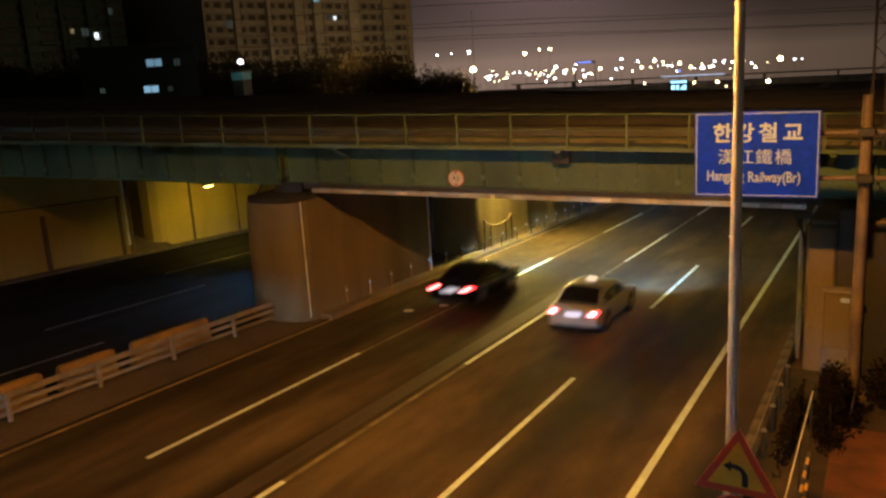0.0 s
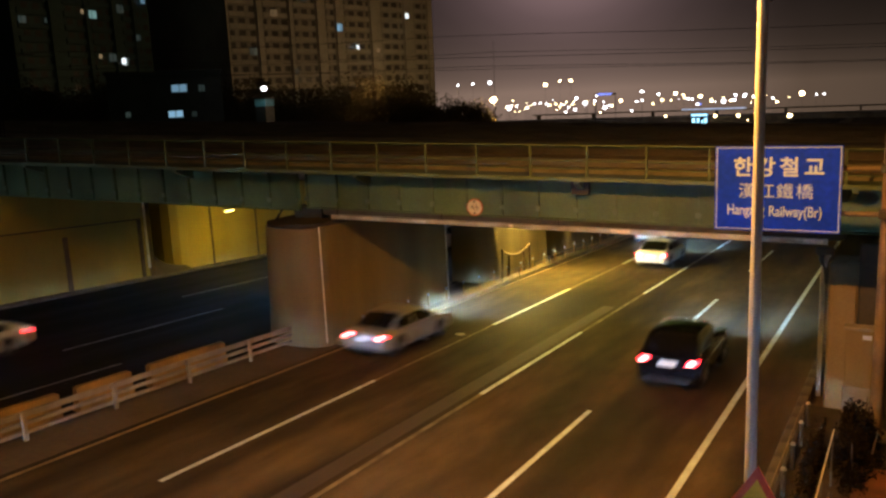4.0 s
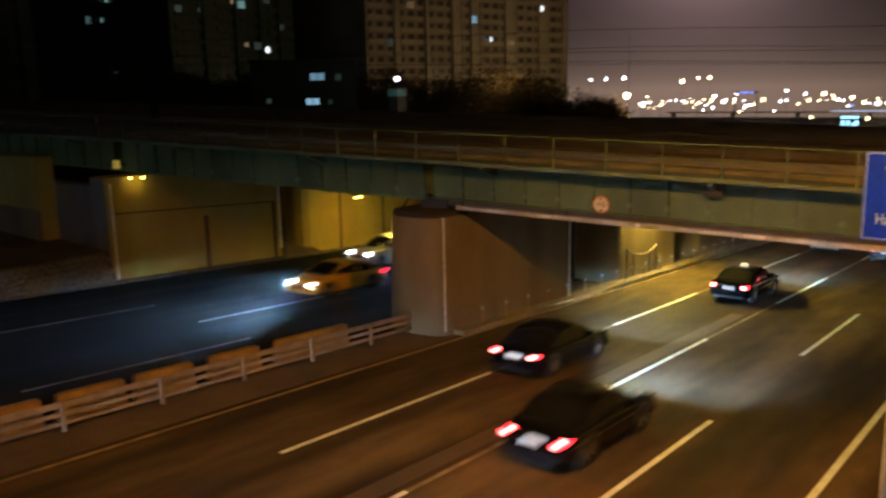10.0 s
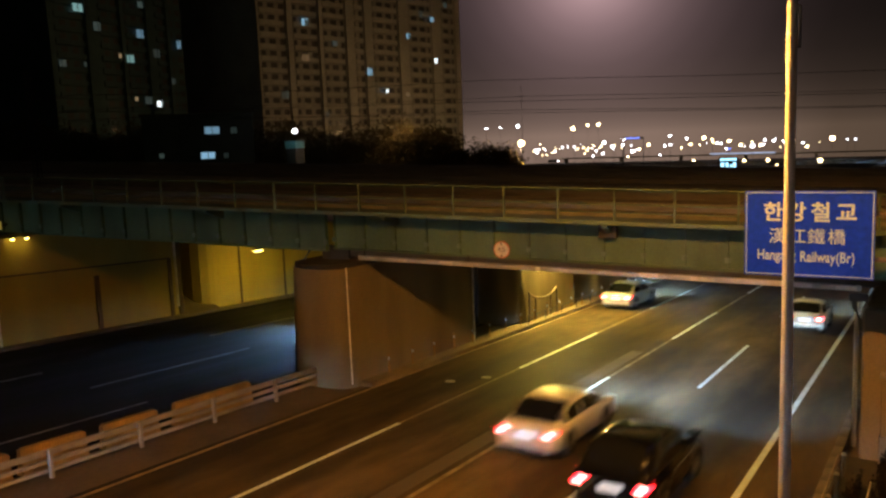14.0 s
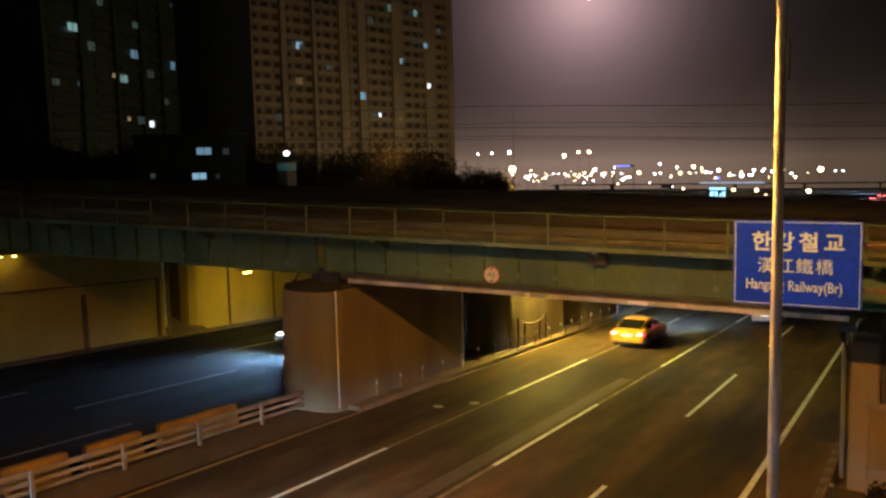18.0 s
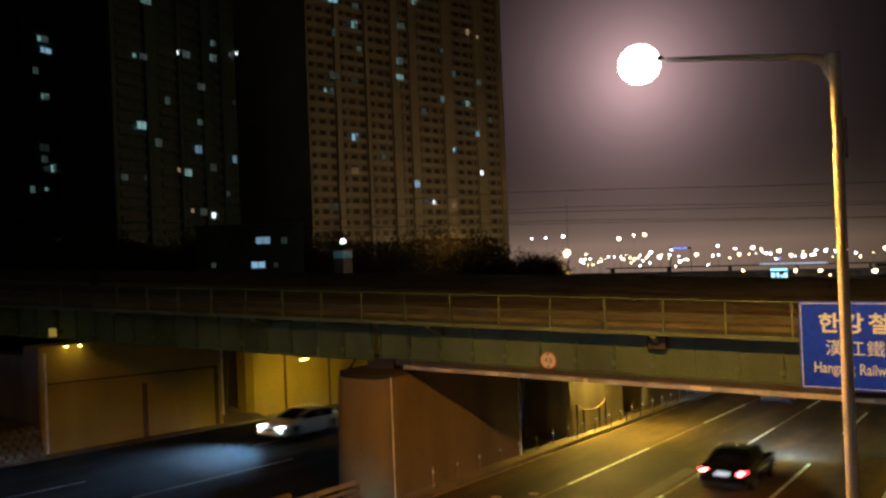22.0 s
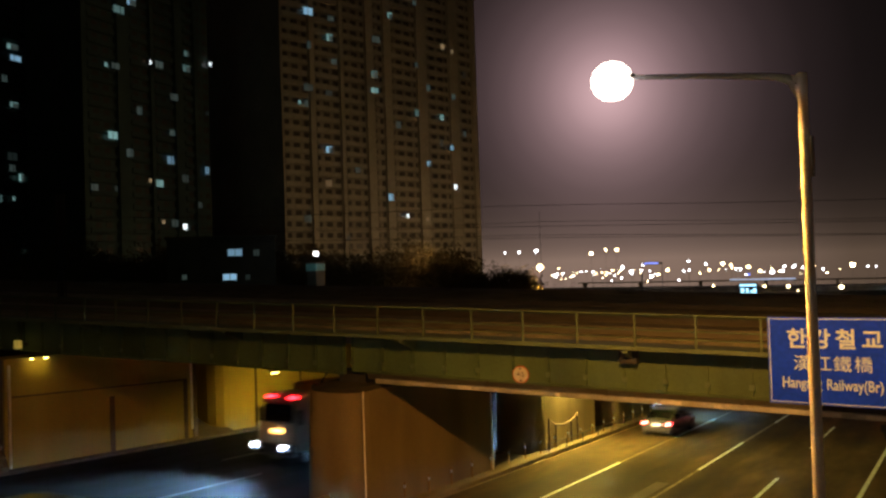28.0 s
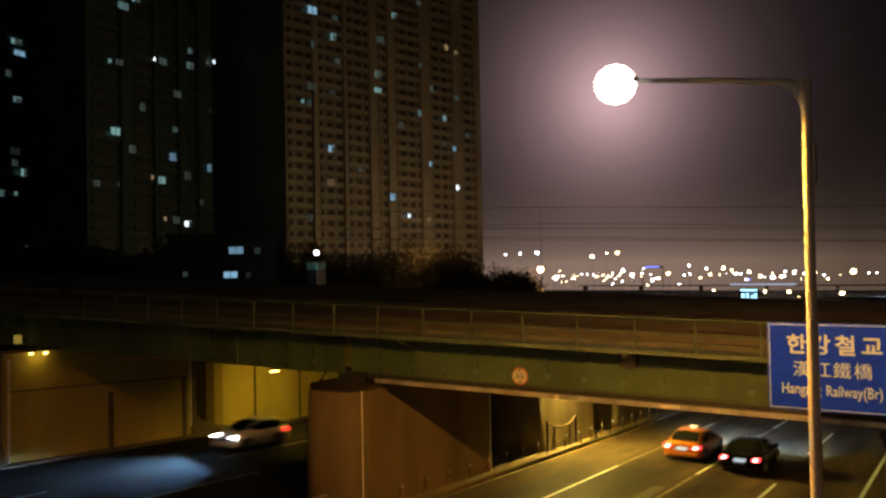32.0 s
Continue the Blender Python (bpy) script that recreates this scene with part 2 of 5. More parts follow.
M["far_leaf"] = material("haze_brown_leaf", (0.11, 0.090, 0.045), 0.8, spots=(0.075, 0.06, 0.03), scale=0.8, fine=4, bump=0.0, spec=0.08)
M["leaf"] = material("dark_leaf", (0.045, 0.055, 0.02), 0.7, spots=(0.03, 0.035, 0.012), scale=0.6, fine=5, bump=0.0, spec=0.08)
M["lens_glow"] = material("sodium_lamp_lens", (0.8, 0.7, 0.5), 0.4, amount=0, emission=(1.0, 0.82, 0.70), strength=5)
M["far_warm"] = material("far_lamp_warm", (0.8, 0.7, 0.5), 0.4, amount=0, emission=(1.0, 0.72, 0.36), strength=17)
M["far_white"] = material("far_lamp_white", (0.8, 0.8, 0.8), 0.4, amount=0, emission=(0.95, 0.93, 1.0), strength=14)
M["far_blue"] = material("far_lamp_blue", (0.3, 0.3, 0.8), 0.4, amount=0, emission=(0.15, 0.25, 1.0), strength=2.5)
M["far_strip"] = material("viaduct_edge_glow", (0.6, 0.6, 0.7), 0.4, amount=0, emission=(0.62, 0.72, 1.0), strength=0.7)
M["tube_yellow"] = material("underpass_lamp_lens", (0.8, 0.7, 0.3), 0.4, amount=0, emission=(1.0, 0.72, 0.15), strength=14)
M["win_teal"] = material("lit_window_teal", (0.2, 0.3, 0.3), 0.3, amount=0, emission=(0.42, 0.80, 0.78), strength=0.55)
M["win_blue"] = material("lit_window_blue", (0.2, 0.3, 0.4), 0.3, amount=0, emission=(0.38, 0.72, 1.0), strength=0.9)
M["win_warm"] = material("lit_window_warm", (0.4, 0.3, 0.2), 0.3, amount=0, emission=(1.0, 0.72, 0.38), strength=0.30)
M["win_dim"] = material("lit_window_dim", (0.2, 0.25, 0.25), 0.3, amount=0, emission=(0.36, 0.55, 0.52), strength=0.12)
def vary_glow(m, low, high):
    """Each lit window has its own brightness."""
    n, l = m.node_tree.nodes, m.node_tree.links
    info, r = n.new("ShaderNodeObjectInfo"), n.new("ShaderNodeMapRange")
    r.inputs["To Min"].default_value, r.inputs["To Max"].default_value = low, high
    l.new(info.outputs["Random"], r.inputs["Value"])
    l.new(r.outputs["Result"], n["Principled BSDF"].inputs["Emission Strength"])


M["win_faint"] = material("curtained_window", (0.2, 0.25, 0.25), 0.6, amount=0, emission=(0.36, 0.50, 0.46), strength=0.07)
vary_glow(M["win_teal"], 0.09, 0.38)
vary_glow(M["win_blue"], 0.20, 0.62)
vary_glow(M["win_warm"], 0.05, 0.30)
vary_glow(M["win_dim"], 0.02, 0.10)
vary_glow(M["far_warm"], 5.0, 22.0)
vary_glow(M["far_white"], 4.0, 17.0)
M["win_white"] = material("bare_bulb_window", (0.4, 0.4, 0.4), 0.3, amount=0, emission=(0.85, 0.95, 1.0), strength=1.6)
M["led"] = material("led_pixels", (0.3, 0.4, 0.5), 0.4, amount=0, emission=(0.35, 0.75, 1.0), strength=2.6)

# ---------------------------------------------------------------- mesh helper
SLOPE = 0.0548


def road_z(y):
    """Height of the carriageway: it falls gently under the railway and is level far before and behind."""
    return -SLOPE * min(max(y, -60.0), 110.0)


def bridge_xyz(u, v, w):
    """u along the railway from the median pier, v back from the near girder, w up; the line falls slightly to the +x side."""
    x = -20.0 + 0.990 * u - 0.139 * v
    return x, 23.8 + 0.139 * u + 0.990 * v, w - 0.033 * (x + 20.0)


FAR_Z = road_z(200) - 0.25


class MB:
    """Collects boxes, tubes and prisms into one mesh."""

    def __init__(self):
        self.v, self.f, self.smooth, self.weld = [], [], [], False

    def add(self, verts, faces, smooth=False):
        k = len(self.v)
        self.v += [tuple(p) for p in verts]
        self.f += [tuple(i + k for i in f) for f in faces]
        self.smooth += [smooth] * len(faces)
        return self

    def box(self, x0, x1, y0, y1, z0, z1, b=0.0):
        if b <= 0:
            v = [(x, y, z) for x in (x0, x1) for y in (y0, y1) for z in (z0, z1)]
            return self.add(v, [(0, 1, 3, 2), (4, 6, 7, 5), (0, 4, 5, 1), (2, 3, 7, 6), (0, 2, 6, 4), (1, 5, 7, 3)])
        # chamfered: three points at each corner
        v, idx = [], {}
        for i, x in enumerate((x0, x1)):
            for j, y in enumerate((y0, y1)):
                for k, z in enumerate((z0, z1)):
                    sx, sy, sz = (1, -1)[i] * b, (1, -1)[j] * b, (1, -1)[k] * b
                    for a, p in enumerate(((x, y + sy, z + sz), (x + sx, y, z + sz), (x + sx, y + sy, z))):
                        idx[i, j, k, a] = len(v)
                        v.append(p)
        q = lambda *ks: tuple(idx[k] for k in ks)
        f = []
        for i in (0, 1):
            f.append(q((i, 0, 0, 0), (i, 0, 1, 0), (i, 1, 1, 0), (i, 1, 0, 0))[::(1, -1)[i]])
            f.append(q((0, i, 0, 1), (1, i, 0, 1), (1, i, 1, 1), (0, i, 1, 1))[::(1, -1)[i]])
            f.append(q((0, 0, i, 2), (0, 1, i, 2), (1, 1, i, 2), (1, 0, i, 2))[::(1, -1)[i]])
            for j in (0, 1):
                s = 1 if i == j else -1
                f.append(q((i, j, 0, 0), (i, j, 0, 1), (i, j, 1, 1), (i, j, 1, 0))[::-s])
                f.append(q((i, 0, j, 0), (i, 0, j, 2), (i, 1, j, 2), (i, 1, j, 0))[::s])
                f.append(q((0, i, j, 1), (0, i, j, 2), (1, i, j, 2), (1, i, j, 1))[::-s])
                for k in (0, 1):
                    t = q((i, j, k, 0), (i, j, k, 1), (i, j, k, 2))
                    f.append(t if (i + j + k) % 2 else t[::-1])
        return self.add(v, f)

    def tube(self, pts, r, n=8, r1=None, caps=True):
        pts = [Vector(p) for p in pts]
        rr = [r + ((r1 if r1 is not None else r) - r) * i / max(1, len(pts) - 1) for i in range(len(pts))]
        v, f = [], []
        for i, p in enumerate(pts):
            d = (pts[min(i + 1, len(pts) - 1)] - pts[max(i - 1, 0)]).normalized()
            a = d.orthogonal().normalized() if abs(d.z) < 0.9 else Vector((1, 0, 0))
            a = (a - d * a.dot(d)).normalized()
            c = d.cross(a)
            for k in range(n):
                t = 2 * math.pi * k / n
                v.append(p + (a * math.cos(t) + c * math.sin(t)) * rr[i])
        for i in range(len(pts) - 1):
            for k in range(n):
                f.append((i * n + k, i * n + (k + 1) % n, (i + 1) * n + (k + 1) % n, (i + 1) * n + k))
        self.add(v, f, True)
        if caps:
            self.add(v[:n], [tuple(range(n))[::-1]])
            self.add(v[-n:], [tuple(range(n))])
        return self

    def prism(self, poly, to3, a0, a1):
        """poly: 2D points; to3(p, q, a) gives the 3D point at extrusion a."""
        n = len(poly)
        v = [to3(p, q, a) for a in (a0, a1) for p, q in poly]
        return self.add(v, [(i, (i + 1) % n, n + (i + 1) % n, n + i) for i in range(n)] + [tuple(range(n))[::-1], tuple(range(n, 2 * n))])

    def map(self, fn):
        self.v = [tuple(fn(*p)) for p in self.v]
        return self

    def on_road(self):
        return self.map(lambda x, y, z: (x, y, z + road_z(y)))

    def on_bridge(self):
        return self.map(bridge_xyz)

    def mesh(self, name, mat):
        me = bpy.data.meshes.new(name)
        me.from_pydata(self.v, [], self.f)
        bm = bmesh.new()
        bm.from_mesh(me)
        if self.weld:
            bmesh.ops.remove_doubles(bm, verts=bm.verts, dist=0.0001)
        bmesh.ops.recalc_face_normals(bm, faces=bm.faces)
        bm.to_mesh(me)
        bm.free()
        me.polygons.foreach_set("use_smooth", self.smooth)
        me.materials.append(mat)
        return me


def part(name, mb, mat, parent=None, label=""):
    ob = new(name, mb.mesh(name, M[mat] if isinstance(mat, str) else mat))
    if parent is not None:
        ob.parent = parent
    if label:
        tagged(ob, label)
    return ob


def thing(name, label, category, group="", at=(0, 0, 0)):
    ob = new(name)
    ob.location = at
    ob.empty_display_size = 0.2
    return tagged(ob, label, category, group)


def setting(name, mb, mat, label="", category=""):
    return tagged(part(name, mb, mat), label, category, kind="structure")

# ---------------------------------------------------------------- ground and carriageways
KNOTS = (-900, -60, -30, 0, 20, 40, 60, 80, 110, 900)


def strip(x0, x1, z, y0=-900, y1=900):
    ys = [y0] + [k for k in KNOTS if y0 < k < y1] + [y1]
    v = [(x, y, z + road_z(y)) for y in ys for x in (x0, x1)]
    return MB().add(v, [(2 * i, 2 * i + 1, 2 * i + 3, 2 * i + 2) for i in range(len(ys) - 1)])


def ground_sheet():
    xs, ys = (-4500, -900, -300, -120, -60, -30, 0, 30, 120, 300, 900, 4500), (-4500, -900, -60, 0, 55, 110, 300, 900, 4500)
    v = [(x, y, road_z(y) - 0.25) for y in ys for x in xs]
    n = len(xs)
    return MB().add(v, [(j * n + i, j * n + i + 1, (j + 1) * n + i + 1, (j + 1) * n + i) for j in range(len(ys) - 1) for i in range(n - 1)])


setting("ground", ground_sheet(), "earth", "dark bare ground reaching to the horizon", "ground")
M["water"] = material("river_water", (0.02, 0.02, 0.02), 0.22, amount=0)
setting("river", MB().add([(-4000, 355, FAR_Z + 0.06), (4000, 355, FAR_Z + 0.06), (4000, 4400, FAR_Z + 0.06), (-4000, 4400, FAR_Z + 0.06)], [(0, 1, 2, 3)]), "water", "dark river reflecting the night sky", "water")
M["haze"] = bpy.data.materials.new("glowing_backdrop")
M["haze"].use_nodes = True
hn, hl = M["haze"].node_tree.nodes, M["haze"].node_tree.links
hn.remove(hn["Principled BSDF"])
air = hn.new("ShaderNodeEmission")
hl.new(painted_sky(hn, hl, hn.new("ShaderNodeTexCoord").outputs["Object"]), air.inputs["Color"])
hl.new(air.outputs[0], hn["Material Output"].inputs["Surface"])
backdrop = setting("backdrop", MB().box(-640, 640, 384, 385, FAR_Z - 7.75, 1.2), "haze", "glowing backdrop painted with haze to hide the horizon", "backdrop")
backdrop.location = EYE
road_right = setting("road_right", strip(-18.2, -2.2, 0.0), "asphalt", "worn dark asphalt carriageway of four lanes", "road")
road_left = setting("road_left", strip(-36.7, -20.6, 0.0), "asphalt_unlit", "asphalt carriageway with oncoming lanes, darkened in colour for lack of light", "road")
setting("median_ground", strip(-20.6, -18.2, 0.004), "earth", "narrow strip of dirt and dead grass between carriageways", "median")


def line_marks(road, xs, y_start, count, length, period, width=0.15, mat="paint_white", name="lane_dash"):
    mb = MB()
    ys = [0, length / 2, length]
    mb.add([(x, y, 0.005 - SLOPE * y) for y in ys for x in (-width / 2, width / 2)], [(0, 1, 3, 2), (2, 3, 5, 4)])
    me = mb.mesh(name, M[mat])
    for x in xs:
        for k in range(count):
            y = y_start + k * period
            o = new(name, me)
            o.location = (x, y, road_z(y))
            o.parent = road


# dashes 8.6 m long at a spacing of 17.1 m
for x, first in ((-7.48, 11.9), (-10.88, 12.0 - 8.7), (-14.55, 11.5)):
    line_marks(road_right, (x,), first - 17.1 * 3, 9, 8.6, 17.1)
for x, first in ((-23.72, 9.5), (-27.25, 17.9), (-31.2, 10.2)):
    line_marks(road_left, (x,), first - 17.1 * 3, 9, 8.2, 17.1, 0.11, "paint_dim")
part("edge_line", strip(-4.17, -4.00, 0.005, -300, 300), "paint_white", road_right)
part("edge_line", strip(-17.98, -17.84, 0.005, -300, 300), "paint_yellow", road_right)
part("edge_line", strip(-20.98, -20.86, 0.005, -300, 300), "paint_yellow", road_left)
# repaired strips in the surface
part("asphalt_patch", strip(-11.7, -11.15, 0.004, 2, 34), "patch", road_right)
M["worn_paint"] = material("worn_away_paint", (0.22, 0.19, 0.11), 0.75, spots=(0.085, 0.068, 0.03), scale=0.5, fine=18)
part("worn_line", strip(-10.95, -10.81, 0.003, -40, 90), "worn_paint", road_right, "worn away remains of a painted line")
part("worn_line", strip(-14.60, -14.50, 0.003, 14, 60), "worn_paint", road_right, "worn away remains of a painted line")
part("utility_cover", MB().tube([(-15.9, 25.4, 0.0), (-15.9, 25.4, 0.012)], 0.20, 16).on_road(), "kerb", road_right, "pale round utility cover")
part("utility_cover", MB().tube([(-15.0, 26.6, 0.0), (-15.0, 26.6, 0.012)], 0.20, 16).on_road(), "kerb", road_right, "pale round utility cover")


def kerb_run(x0, x1, h, y0, y1, name="kerb", mat="kerb"):
    k = setting(name, strip(x0 + 0.03, x1 - 0.03, 0.01, y0, y1), mat, "low stained concrete kerb", "kerb")
    me = MB().box(x0, x1, 0.005, 0.995, -0.2, h, 0.02).map(lambda x, y, z: (x, y, z - SLOPE * y)).mesh("kerb_stone", M[mat])
    y = y0
    while y < y1 - 0.5:
        o = new("kerb_stone", me)
        o.location = (0, y, road_z(y))
        o.parent = k
        y += 1.0
    return k


kerb_run(-2.45, -2.2, 0.17, -15, 60, mat="kerb_dark")
kerb_run(-36.95, -36.7, 0.12, -6, 60, mat="kerb_dark")
setting("verge_left", strip(-37.7, -36.93, 0.06, 19.5, 60), "earth", "narrow muddy verge at the foot of the wall", "verge")
setting("plinth", MB().box(-18.75, -17.95, 23.2, 62, -0.3, 0.20, 0.05).map(lambda x, y, z: (x, y, z + road_z(y))), "concrete", "concrete plinth along the foot of the piers", "plinth")

# ---------------------------------------------------------------- median piers and abutments


def prism_tapered(poly, z0, z1, grow, round_sides=16):
    """Upright prism whose foot is larger than its head; poly runs round in plan."""
    cx, cy = sum(p[0] for p in poly) / len(poly), sum(p[1] for p in poly) / len(poly)
    n = len(poly)
    v = [(x + grow * (1 if x > cx else -1) * 0.5, y + grow * (0.5 if y > cy else -0.5), z0) for x, y in poly] + [(x, y, z1) for x, y in poly]
    mb = MB()
    mb.weld = True
    for i in range(n):
        mb.add([v[i], v[(i + 1) % n], v[n + (i + 1) % n], v[n + i]], [(0, 1, 2, 3)], i < round_sides)
    for face in ([tuple(range(n, 2 * n)), tuple(range(n))[::-1]]):
        mb.add([v[k] for k in face], [tuple(range(n))])
    return mb


def nose(x0, x1, y, depth, n=17):
    """A rounded end of a pier, bulging towards the viewer."""
    c, r = (x0 + x1) / 2, (x1 - x0) / 2
    return [(c - r * math.cos(math.pi * k / (n - 1)), y - depth * math.sin(math.pi * k / (n - 1)) ** 0.7) for k in range(n)]


pier = thing("median_pier", "stained concrete median pier with a rounded end", "bridge pier", "median piers")
part("shaft", prism_tapered(nose(-21.2, -18.6, 23.2, 0.85) + [(-18.6, 31.85), (-21.2, 31.85)], -3.2, 3.22, 0.3), "concrete", pier)
part("cap", prism_tapered(nose(-21.14, -18.66, 23.2, 0.80) + [(-18.66, 31.8), (-21.14, 31.8)], 3.22, 3.40, 0.0), "near_black", pier)
for v in (0.2, 7.9):
    part("bearing", MB().box(-0.5, 0.7, v - 0.15, v + 0.5, 3.35, 3.84, 0.02).on_bridge(), "steel_dark", pier)
part("drain_hose", MB().tube([(-21.33, 23.3, 2.98), (-21.26, 23.3, 3.26), (-20.95, 23.3, 3.46), (-20.70, 23.3, 3.78)], 0.05, 8), "steel_dark", pier, "bent dark drain hose")
for y in (22.62, 31.72):
    part("drain_pipe", MB().tube([(-18.42, y, 3.3), (-18.42, y, road_z(y) + 0.2)], 0.026, 8), "pipe_steel", pier, "bright galvanised drain pipe")
for y0, y1, words in ((37.4, 43.7, "concrete median pier lit yellow under the second bridge"), (48.0, 53.0, "dark concrete median pier under the far side of the second bridge")):
    p2 = thing("median_pier", words, "bridge pier", "median piers")
    part("shaft", prism_tapered(nose(-21.2, -18.6, y0, 0.8) + [(-18.6, y1), (-21.2, y1)], -4.5, 3.0, 0.2), "concrete", p2)
    part("cap", prism_tapered(nose(-21.27, -18.53, y0, 0.85) + [(-18.53, y1 + 0.1), (-21.27, y1 + 0.1)], 3.0, 3.25, 0.0), "concrete_dark", p2)

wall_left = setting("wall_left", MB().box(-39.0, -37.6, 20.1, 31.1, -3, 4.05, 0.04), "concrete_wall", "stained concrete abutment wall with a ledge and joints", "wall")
part("ledge", MB().box(-37.62, -37.54, 20.3, 30.4, 0, 0.07).map(lambda x, y, z: (x, y, z + 2.19 - 0.052 * (y - 20.8))), "joint_dark", wall_left)
part("joint_strip", MB().box(-37.62, -37.52, 25.52, 25.77, -2.2, 1.50), "joint_dark", wall_left)
part("joint_strip", MB().box(-37.62, -37.52, 30.2, 30.42, -2.4, 1.75), "joint_dark", wall_left)
part("corner_strip", MB().box(-37.62, -37.50, 30.78, 31.08, -2.4, 2.9, 0.02), "joint_dark", wall_left, "dark rusty corner strip")
for y, foot in ((20.25, -1.0), (30.62, -1.1)):
    part("drain_pipe", MB().tube([(-37.42, y, 3.75), (-37.42, y, foot)], 0.062, 10), "pipe_steel", wall_left, "galvanised drain pipe")
part("end_facing", MB().box(-38.98, -37.68, 20.05, 20.1, -3, 4.0), "concrete_dark", wall_left, "added dark plate for the shade on the wall end")
wall_left_far = setting("wall_left_far", MB().prism([(-37.6, 62), (-37.6, 33.6), (-37.68, 33.2), (-37.95, 32.8), (-38.4, 32.55), (-39.0, 32.45), (-41, 32.4), (-41, 62)], lambda p, q, a: (p, q, a), -4.5, 3.4), "concrete_wall", "yellow-tinted concrete wall lit below the second bridge", "wall")
for y in (35.62, 39.6, 43.6, 47.6):
    part("joint_strip", MB().box(-37.62, -37.53, y, y + 0.12, -4, 3.0), "joint_dark", wall_left_far)
setting("gap_bank", MB().prism([(-36.96, -2.6), (-36.96, -1.72), (-38.2, -1.35), (-42.0, 0.4), (-42.0, -2.6)], lambda p, q, a: (p, a, q), 31.08, 33.4), "earth", "loose dirt bank in the gap between the walls", "bank")
# return of the abutment, and the side pier farther along the railway
wall_return = setting("wall_return", MB().box(-47, -38.98, 20.14, 20.9, -3, 3.6, 0.03), "concrete_dark", "return wall of the abutment, coloured dark as the shaded side", "wall")
side_pier = thing("side_pier", "broad concrete side pier with a rough lower half", "bridge pier")
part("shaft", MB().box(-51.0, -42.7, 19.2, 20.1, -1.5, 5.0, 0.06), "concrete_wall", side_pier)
part("rough_facing", MB().box(-50.95, -42.75, 19.05, 19.22, -1.5, 2.2, 0.03), "concrete", side_pier, "rough board-marked facing")
for k in range(22):
    x = -50.8 + 0.37 * k
    part("board_mark", MB().add([(x, 19.02, -1.0), (x + 0.12, 19.02, -1.0), (x + 0.62, 19.02, 2.1), (x + 0.50, 19.02, 2.1), (x, 19.06, -1.0), (x + 0.12, 19.06, -1.0), (x + 0.62, 19.06, 2.1), (x + 0.50, 19.06, 2.1)],
         [(0, 1, 2, 3), (0, 4, 5, 1), (1, 5, 6, 2), (2, 6, 7, 3), (3, 7, 4, 0)]), "concrete_dark", side_pier)
wall_right = setting("wall_right", MB().box(-1.72, 0.4, 23.8, 62, -4.5, 3.05, 0.05), "concrete", "stained concrete abutment wall beside the road", "wall")
part("end_post", MB().box(-1.78, -1.06, 23.35, 23.82, -2, 2.92, 0.05), "concrete", wall_right)
part("end_block", MB().box(-1.055, -0.48, 23.38, 23.82, -2, 3.45, 0.05), "near_black", wall_right, "end block coloured near black in place of shade")
part("end_facing", MB().box(-0.475, 0.38, 23.74, 23.805, -2, 3.0), "near_black", wall_right, "added near-black facing in place of shade")
part("drain_pipe", MB().tube([(-1.92, 24.6, 2.9), (-2.02, 24.6, 2.4), (-2.02, 24.6, -1.3)], 0.06, 8), "galvanised", wall_right, "galvanised drain pipe")
for name, u0, u1 in (("embankment_left", -140, -28.4), ("embankment_right", 22.5, 140)):
    setting(name, MB().prism([(0.2, 5.1), (28, 5.1), (31, -9), (0.2, -9)], lambda p, q, a: bridge_xyz(a, p, q), u0, u1), "earth", "dark railway embankment", "embankment")

# ---------------------------------------------------------------- railway bridges


def girder(bridge, u0, u1, v, w0=3.64, w1=5.26, stiff=True):
    part("web", MB().box(u0, u1, v, v + 0.03, w0, w1).on_bridge(), "green_steel", bridge)
    part("bottom_flange", MB().box(u0, u1, v - 0.17, v + 0.2, w0 - 0.05, w0, 0.01).on_bridge(), "green_steel", bridge)
    part("top_flange", MB().box(u0, u1, v - 0.2, v + 0.2, w1, w1 + 0.05, 0.01).on_bridge(), "green_steel", bridge)
    if stiff:
        n = round((u1 - u0) / 1.30)
        for k in range(n + 1):
            u = u0 + 0.05 + (u1 - u0 - 0.1) * k / n
            part("stiffener", MB().box(u - 0.02, u + 0.02, v - 0.13, v, w0, w1).on_bridge(), "green_steel", bridge)
            part("bolt_plate", MB().box(u - 0.09, u + 0.09, v - 0.15, v - 0.125, w0 + 0.22, w0 + 0.40, 0.02).on_bridge(), "green_light", bridge)


bridge = thing("railway_bridge", "green plate girder railway bridge with faded paint", "railway bridge", "railway bridges")
for u0, u1, foot in ((-46, -18.35, 3.76), (-18.1, -0.15, 3.76), (0.15, 19.6, 3.87), (19.9, 46, 3.87)):
    girder(bridge, u0, u1, 0.0, foot)
for u0, u1 in ((-46, -0.15), (0.15, 46)):
    girder(bridge, u0, u1, 9.6, stiff=False)
part("deck", MB().box(-46, 46, 0.05, 9.6, 4.85, 5.2).on_bridge(), "concrete_dark", bridge)
part("ballast", MB().prism([(0.5, 5.2), (9.2, 5.2), (8.7, 5.42), (1.0, 5.42)], lambda p, q, a: bridge_xyz(a, p, q), -120, 120), "ballast", bridge)
for v in (1.9, 3.335, 6.3, 7.735):
    part("rail", MB().box(-120, 120, v - 0.035, v + 0.035, 5.42, 5.58).on_bridge(), "rail_steel", bridge)
for k in range(24):
    u = -45 + 3.9 * k
